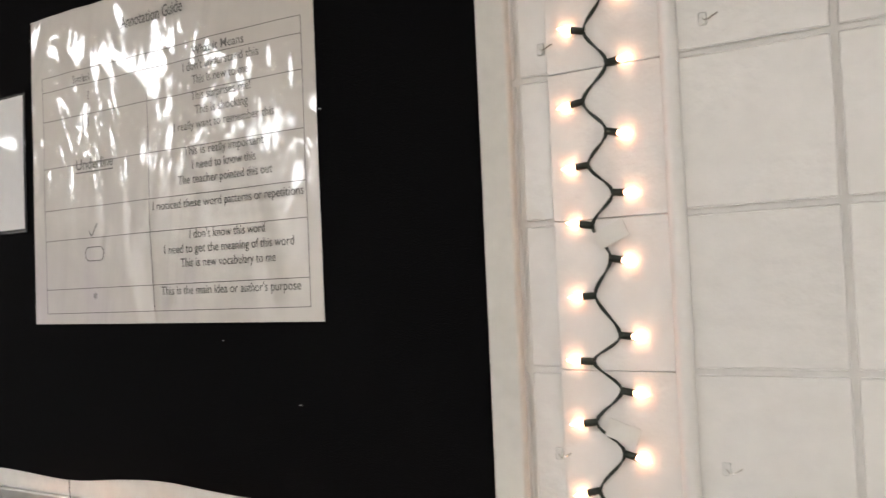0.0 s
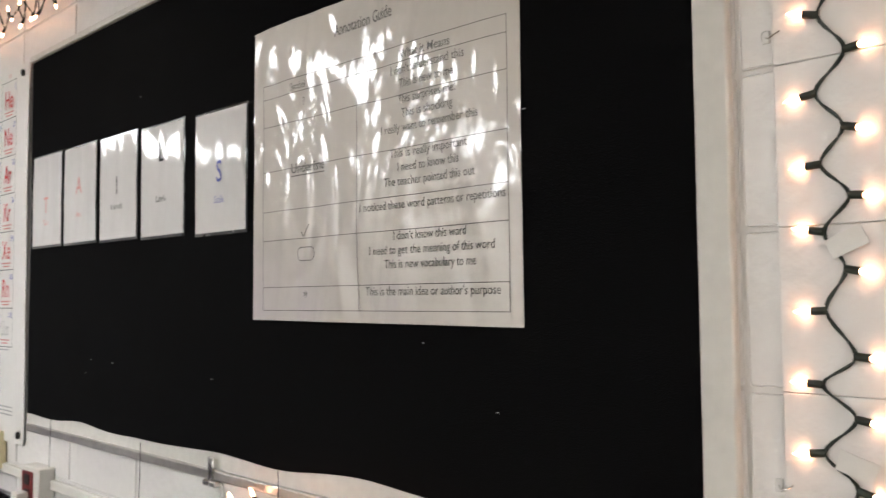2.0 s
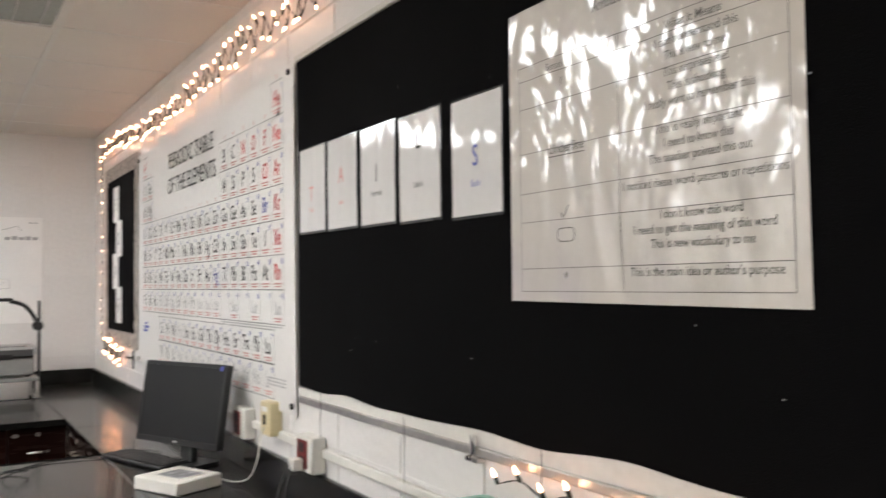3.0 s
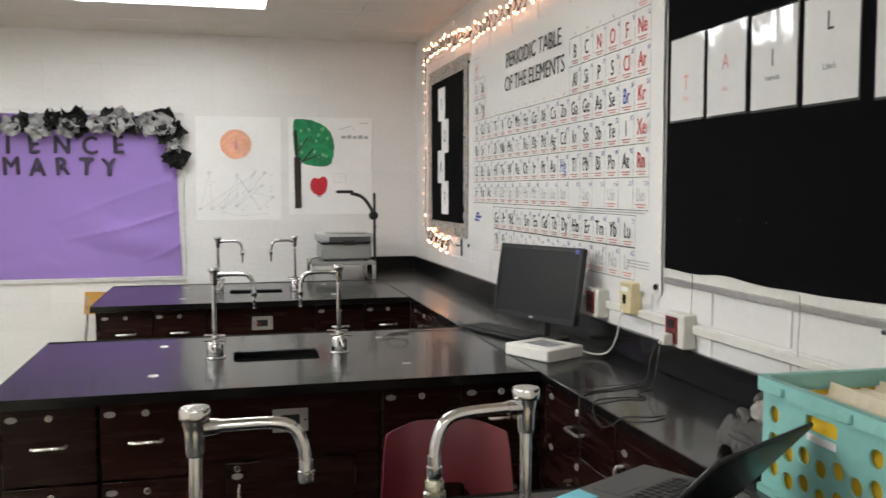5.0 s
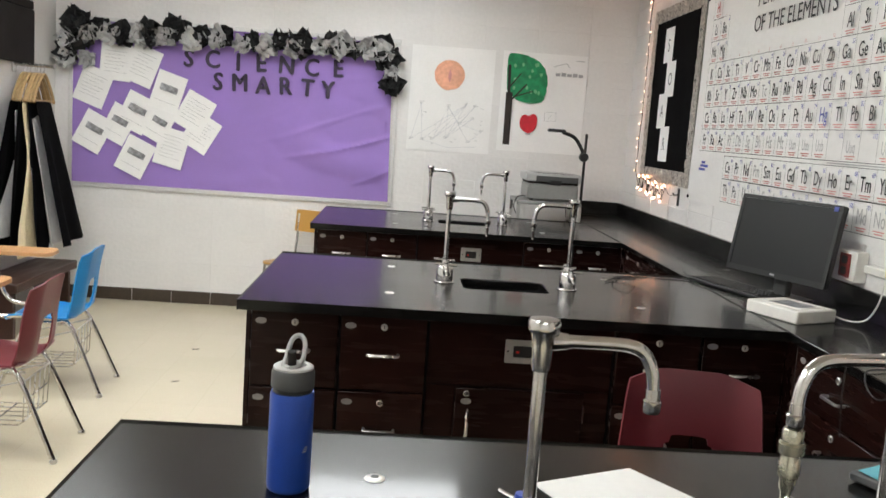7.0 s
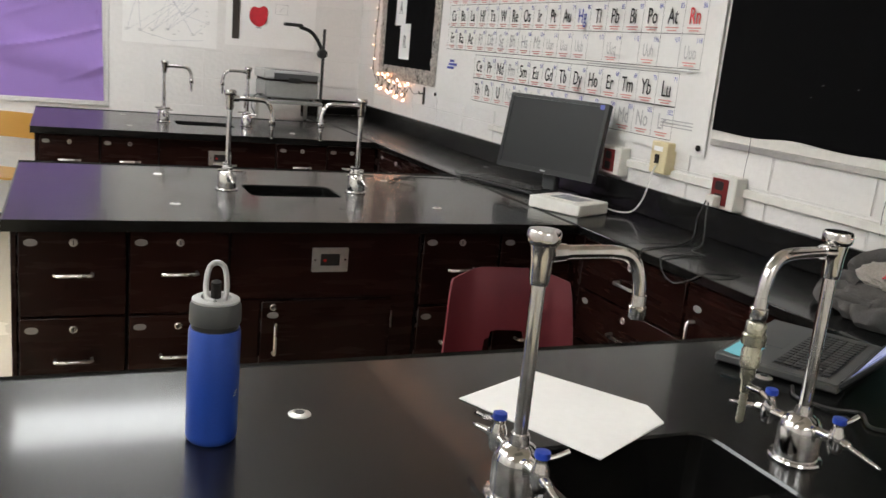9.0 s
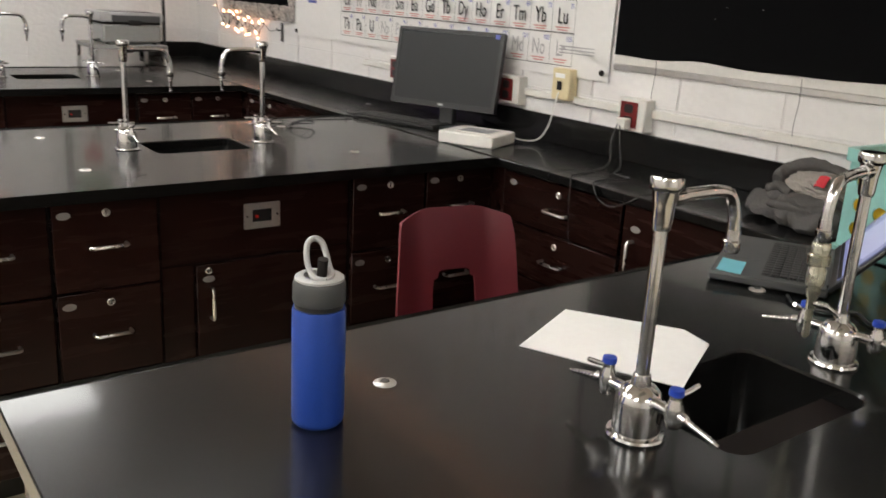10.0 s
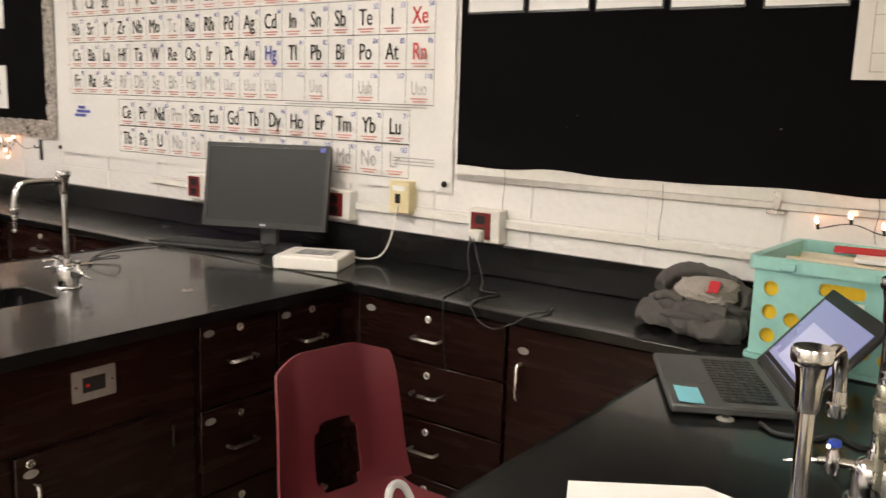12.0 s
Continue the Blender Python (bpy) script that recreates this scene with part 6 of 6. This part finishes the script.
# ---------------------------------------------------------------- laptop
def laptop():
    t = thing("laptop", pose(-0.7, -5.362, TOP, 0, 0, -151.5), "open grey laptop with lit screen and blue sticky note", "laptop")
    part("base", cube(-0.18, 0.18, -0.118, 0.118, 0.004, 0.022, bevel=0.004, seg=2), M["grey_plastic"], t)
    for sx in (-1, 1):
        for sy in (-1, 1):
            part("foot", cyl(bmesh.new(), (sx * 0.15, sy * 0.09, 0), (sx * 0.15, sy * 0.09, 0.0045), 0.008, n=10), M["black_plastic"], t)
    part("key_bed", cube(-0.15, 0.15, -0.015, 0.095, 0.0222, 0.0228), M["key"], t)
    key = part("key", cube(0, 0.0155, 0, 0.0155, 0.0229, 0.0255, bevel=0.0012), M["key"], t)
    key.location = (-0.146, 0.076, 0)
    for r in range(6):
        for c in range(15):
            if r or c:
                o = new("key", key.data)
                o.parent, o.location = t, (-0.146 + c * 0.0196, 0.076 - r * 0.0178, 0)
    part("touchpad", cube(-0.055, 0.04, -0.105, -0.03, 0.0222, 0.0228), M["grey_plastic"], t)
    lid = pose(0, 0.116, 0.02, -41)
    part("lid", cube(-0.18, 0.18, -0.001, 0.009, 0.0, 0.235, bevel=0.003, seg=2), M["black_plastic"], t, m=lid)
    d = part("display", cube(-0.158, 0.158, -0.0028, -0.0015, 0.025, 0.205), M["display"], t, "glowing blue-violet display", m=lid)
    part("window_panel", cube(-0.10, 0.13, -0.0034, -0.0029, 0.045, 0.150), M["display_light"], d, "paler window on the display")
    part("task_bar", cube(-0.157, 0.157, -0.0034, -0.0029, 0.026, 0.036), M["slate"], d, "dark task bar")
    part("hinge", cyl(bmesh.new(), (-0.15, 0.118, 0.018), (0.15, 0.118, 0.018), 0.007, n=10), M["black_plastic"], t)
    n = thing("sticky_note", pose(-0.7, -5.362, TOP + 0.0222, 0, 0, -151.5) @ pose(0.125, -0.078, 0.0008), "light blue sticky note on the laptop", "note")
    part("sheet", sheet(bmesh.new(), 5, 3, lambda u, v: (-0.050 + 0.10 * u, -0.025 + 0.050 * v, 0.0012 + 0.003 * (1 - v) ** 2), (0, 0, -0.0006)), M["note"], n)
    bm = tube(bmesh.new(), [(-0.86, -5.50, 0.921), (-0.89, -5.54, 0.919), (-0.87, -5.60, 0.92), (-0.83, -5.63, 0.921), (-0.86, -5.68, 0.919), (-0.80, -5.72, 0.919)], 0.0035, 8)
    solid("cable", bm, M["black_plastic"], Matrix(), "black charger cable beside the laptop", "cable", "loose cables")


laptop()


# ---------------------------------------------------------------- bottle, papers
def bottle():
    t = thing("water_bottle", pose(-1.918, -5.488, TOP) @ Matrix.Scale(0.93, 4), "cobalt blue metal water bottle with grey flip-straw lid", "bottle")
    part("body", lathe(bmesh.new(), [(0, 0.0), (0.033, 0.0), (0.0365, 0.004), (0.0375, 0.010), (0.0375, 0.168), (0.036, 0.174), (0, 0.174)], 36), M["bottle"], t)
    part("neck_ring", lathe(bmesh.new(), [(0, 0.1745), (0.034, 0.1745), (0.034, 0.181), (0, 0.181)], 32), M["black_plastic"], t)
    cap = part("cap", lathe(bmesh.new(), [(0, 0.1815), (0.0358, 0.1815), (0.037, 0.184), (0.0365, 0.208), (0.034, 0.213), (0.030, 0.2135), (0, 0.2135)], 32), M["grey_plastic"], t, "dark grey screw cap")
    part("cap_ring", lathe(bmesh.new(), [(0.019, 0.2137), (0.034, 0.2137), (0.034, 0.217), (0.030, 0.2195), (0.022, 0.2195), (0.019, 0.2137)], 28), M["light_grey"], cap, "light grey lid ring")
    r = Matrix.Rotation(radians(-100), 4, "Z")
    pts = [(0.026, 0.0, 0.219), (0.016, 0.012, 0.221), (-0.004, 0.0145, 0.230), (-0.017, 0.0135, 0.247), (-0.023, 0.0095, 0.259), (-0.025, 0.0, 0.264), (-0.023, -0.0095, 0.259), (-0.017, -0.0135, 0.247), (-0.004, -0.0145, 0.230), (0.016, -0.012, 0.221), (0.026, 0.0, 0.219)]
    part("carry_loop", tube(bmesh.new(), [r @ Vector(p) for p in pts], 0.0042, 8, 5), M["light_grey"], cap, "light grey carry loop")
    part("straw_spout", tube(bmesh.new(), [r @ Vector(p) for p in ((0.010, 0.0, 0.214), (0.011, 0.0, 0.228), (0.015, 0.0, 0.246))], 0.0072, 12), M["slate"], cap, "dark flip straw")
    bm = bmesh.new()
    for k in range(3):
        bar(bm, -0.005 + 0.002 * k, 0.003 + 0.001 * k, 0.075 + 0.0035 * k, 0.077 + 0.0035 * k, 0)
    for v in bm.verts:
        a = radians(318) + v.co.x / 0.0378
        v.co = Vector((0.0379 * math.cos(a), 0.0379 * math.sin(a), v.co.y))
    part("mark", bm, M["light_grey"], t, "small pale printed bars", smooth=False)


bottle()
def paper_sheet(turn, lift, cut):
    """A sheet on the bench with one corner folded out."""
    t = thing("paper_sheet", pose(-1.358, -5.506, TOP + lift, 0, 0, turn), "loose white paper sheet with an uneven corner on the black bench", "paper", "loose sheets")
    w, h = 0.212, 0.272
    ol = [(-w / 2, -h / 2), (w / 2 - 0.01, -h / 2 + 0.006), (w / 2 + cut, -h / 2 + 0.059), (w / 2, h / 2), (-w / 2, h / 2)]
    part("sheet", prism(bmesh.new(), ol, 0.0, 0.0009), M["paper"], t, smooth=False)


paper_sheet(24.8, 0.0004, 0.028)
paper_sheet(25.4, 0.0016, 0.032)


# ---------------------------------------------------------------- west wall: hanging gowns, wall box, cabinet
t = thing("wall_cabinet", west(-0.50, 1.72), "dark grey metal wall box above hanging clothes", "cabinet")
part("case", cube(-0.90, 0.0, 0.03, 0.40, 0.002, 0.052, bevel=0.006), M["slate"], t)
part("lid", cube(-0.90, -0.01, 0.402, 0.46, 0.002, 0.05, bevel=0.006), M["slate"], t)
t = thing("tall_cabinet", west(-2.05, 0.0), "tall dark brown wooden cabinet against the wall", "cabinet")
part("body", cube(0.0, 0.63, 0.003, 2.05, 0.003, 0.16, bevel=0.004), M["dark_wood"], t)
for u in (0.01, 0.32):
    d = part("door", cube(u, u + 0.30, 0.08, 2.02, 0.161, 0.18, bevel=0.003), M["dark_wood"], t)
    part("knob", lathe(bmesh.new(), [(0, 0.18), (0.006, 0.18), (0.006, 0.19), (0.013, 0.195), (0.013, 0.202), (0, 0.206)], 14, pose(u + (0.27 if u < 0.1 else 0.03), 1.0, 0)), M["steel"], d)
HANG_Y = -0.72
t = thing("coat_rail", pose(ROOM_W, HANG_Y, 1.735), "short steel coat rail standing out from the wall", "rail")
part("rail_bar", cyl(bmesh.new(), (0.003, 0, 0), (0.27, 0, 0), 0.011), M["steel"], t)
part("bracket", cube(0.001, 0.012, -0.03, 0.03, -0.05, 0.03, bevel=0.003), M["steel"], t)
part("end_stop", lathe(bmesh.new(), [(0, 0), (0.018, 0), (0.018, 0.008), (0, 0.012)], 16, pose(0.27, 0, 0, 0, 90)), M["steel"], t)


def gown(cloth, top_x, low_x, top_y, low_y, top_z, low_z, pinch, k):
    """A gown on its hanger, its breadth along the wall, flaring and swinging out towards the hem."""
    h = thing("clothes_hanger", pose(top_x, HANG_Y, 1.735), "pale wooden clothes hanger on the rail", "hanger", "hangers")
    part("hook", tube(bmesh.new(), [(0, -0.012, 0.006), (0, 0.0, 0.0135), (0, 0.013, 0.004), (0, 0.010, -0.014), (0, 0, -0.035), (0, 0, -0.06)], 0.002, 6), M["steel"], h)
    part("shoulder", tube(bmesh.new(), [(0, -0.17, -0.245), (0, -0.11, -0.15), (0, 0, -0.055), (0, 0.11, -0.15), (0, 0.17, -0.245)], 0.011, 8), M["hanger"], h)
    part("bar", cyl(bmesh.new(), (0, -0.16, -0.232), (0, 0.16, -0.232), 0.006, n=8), M["hanger"], h)
    name = {"black_fabric": "black cloth", "cream_cloth": "pale cream cloth", "white_cloth": "off-white cloth"}[cloth]
    a = thing("hanging_gown", Matrix(), "%s gown hanging from a wooden hanger" % name, "clothing", "hanging gowns")
    def drape(u, v):
        d = 1 - v
        y0, y1 = (a_ + (b_ - a_) * d for a_, b_ in zip(top_y, low_y))
        if pinch:
            c, w = y0 * 0.45 + y1 * 0.55, (0.10 + 0.90 * min(1.0, abs(v - 0.64) / 0.45)) * 0.5
            y0, y1 = c - w * (y1 - y0), c + w * (y1 - y0)
        x = top_x + (low_x - top_x) * d + d * (0.020 * math.sin(u * 9 + 2 * k) + 0.012 * noise.noise(Vector((u * 3, v * 2, k)))) - 0.05 * u * d
        return (x, y0 + (y1 - y0) * u, low_z + (top_z - low_z) * v - 0.05 * v * v * abs(u - 0.5) + 0.015 * u * d)
    part("cloth", sheet(bmesh.new(), 22, 18, drape, (-0.004, 0, 0)), M[cloth], a)


for k, row in enumerate((("black_fabric", -4.215, -4.010, (-0.84, -0.60), (-0.88, -0.40), 1.515, 0.53, False), ("white_cloth", -4.240, -4.085, (-0.84, -0.66), (-0.92, -0.55), 1.40, 0.53, False),
                         ("black_fabric", -4.262, -4.140, (-0.86, -0.62), (-0.95, -0.60), 1.515, 0.50, False), ("cream_cloth", -4.275, -4.165, (-0.94, -0.74), (-1.24, -0.80), 1.50, 0.49, True),
                         ("black_fabric", -4.305, -4.265, (-0.90, -0.62), (-1.18, -0.70), 1.515, 0.50, False), ("white_cloth", -4.328, -4.300, (-0.92, -0.70), (-1.28, -0.80), 1.45, 0.60, True),
                         ("black_fabric", -4.350, -4.345, (-0.92, -0.66), (-1.36, -0.80), 1.515, 0.45, False))):
    gown(*row, k)
t = thing("low_bench", pose(ROOM_W + 0.02, -1.0, 0), "low dark brown wooden bench under the hanging clothes", "bench")
part("seat_board", cube(0.0, 0.30, -0.40, 0.62, 0.30, 0.36, bevel=0.006), M["dark_wood"], t)
for y in (-0.36, 0.55):
    part("side_board", cube(0.02, 0.27, y - 0.02, y + 0.02, 0.0, 0.299, bevel=0.003), M["dark_wood"], t)
for x, y in ((-2.95, -2.05), (-2.62, -2.9), (-3.0, -1.35)):
    solid("floor_scuff", prism(bmesh.new(), rounded(-0.022, 0.022, -0.006, 0.006, 0.005, 3), 0.0005, 0.002), M["scuff"], pose(x, y, 0, 0, 0, 25), "small dark scrap on the floor", "debris", "floor debris")


# ---------------------------------------------------------------- wall blocks, one by one
def wall_blocks(parent, length, first, m, gap):
    """Stacked blocks along a wall: lengthwise x from `first`, up y, out of the wall z."""
    full = cube(gap, BLOCK - gap, gap, COURSE - gap, -FACE + 0.0005, 0.0, bevel=gap * 0.85)
    half = cube(gap, BLOCK - gap, 0.002, BASE - gap, -FACE + 0.0005, 0.0, bevel=gap * 0.85)
    big, low = (part("block", b, M["wall"], parent) for b in (full, half))
    keep = {big: False, low: False}
    u = first
    while u < length:
        for row in range(-1, 13):
            src = low if row < 0 else big
            if not keep[src]:
                o, keep[src] = src, True
            else:
                o = new("block", src.data)
                o.parent = parent
            o.matrix_basis = m @ pose(u, 0 if row < 0 else BASE + COURSE * row, 0)
        u += BLOCK


wall_blocks(wall_east, 8.1, 0.0042, east(0, 0), 0.0035)
wall_blocks(wall_north, 4.2, -0.005, north(ROOM_W, 0), 0.0011)
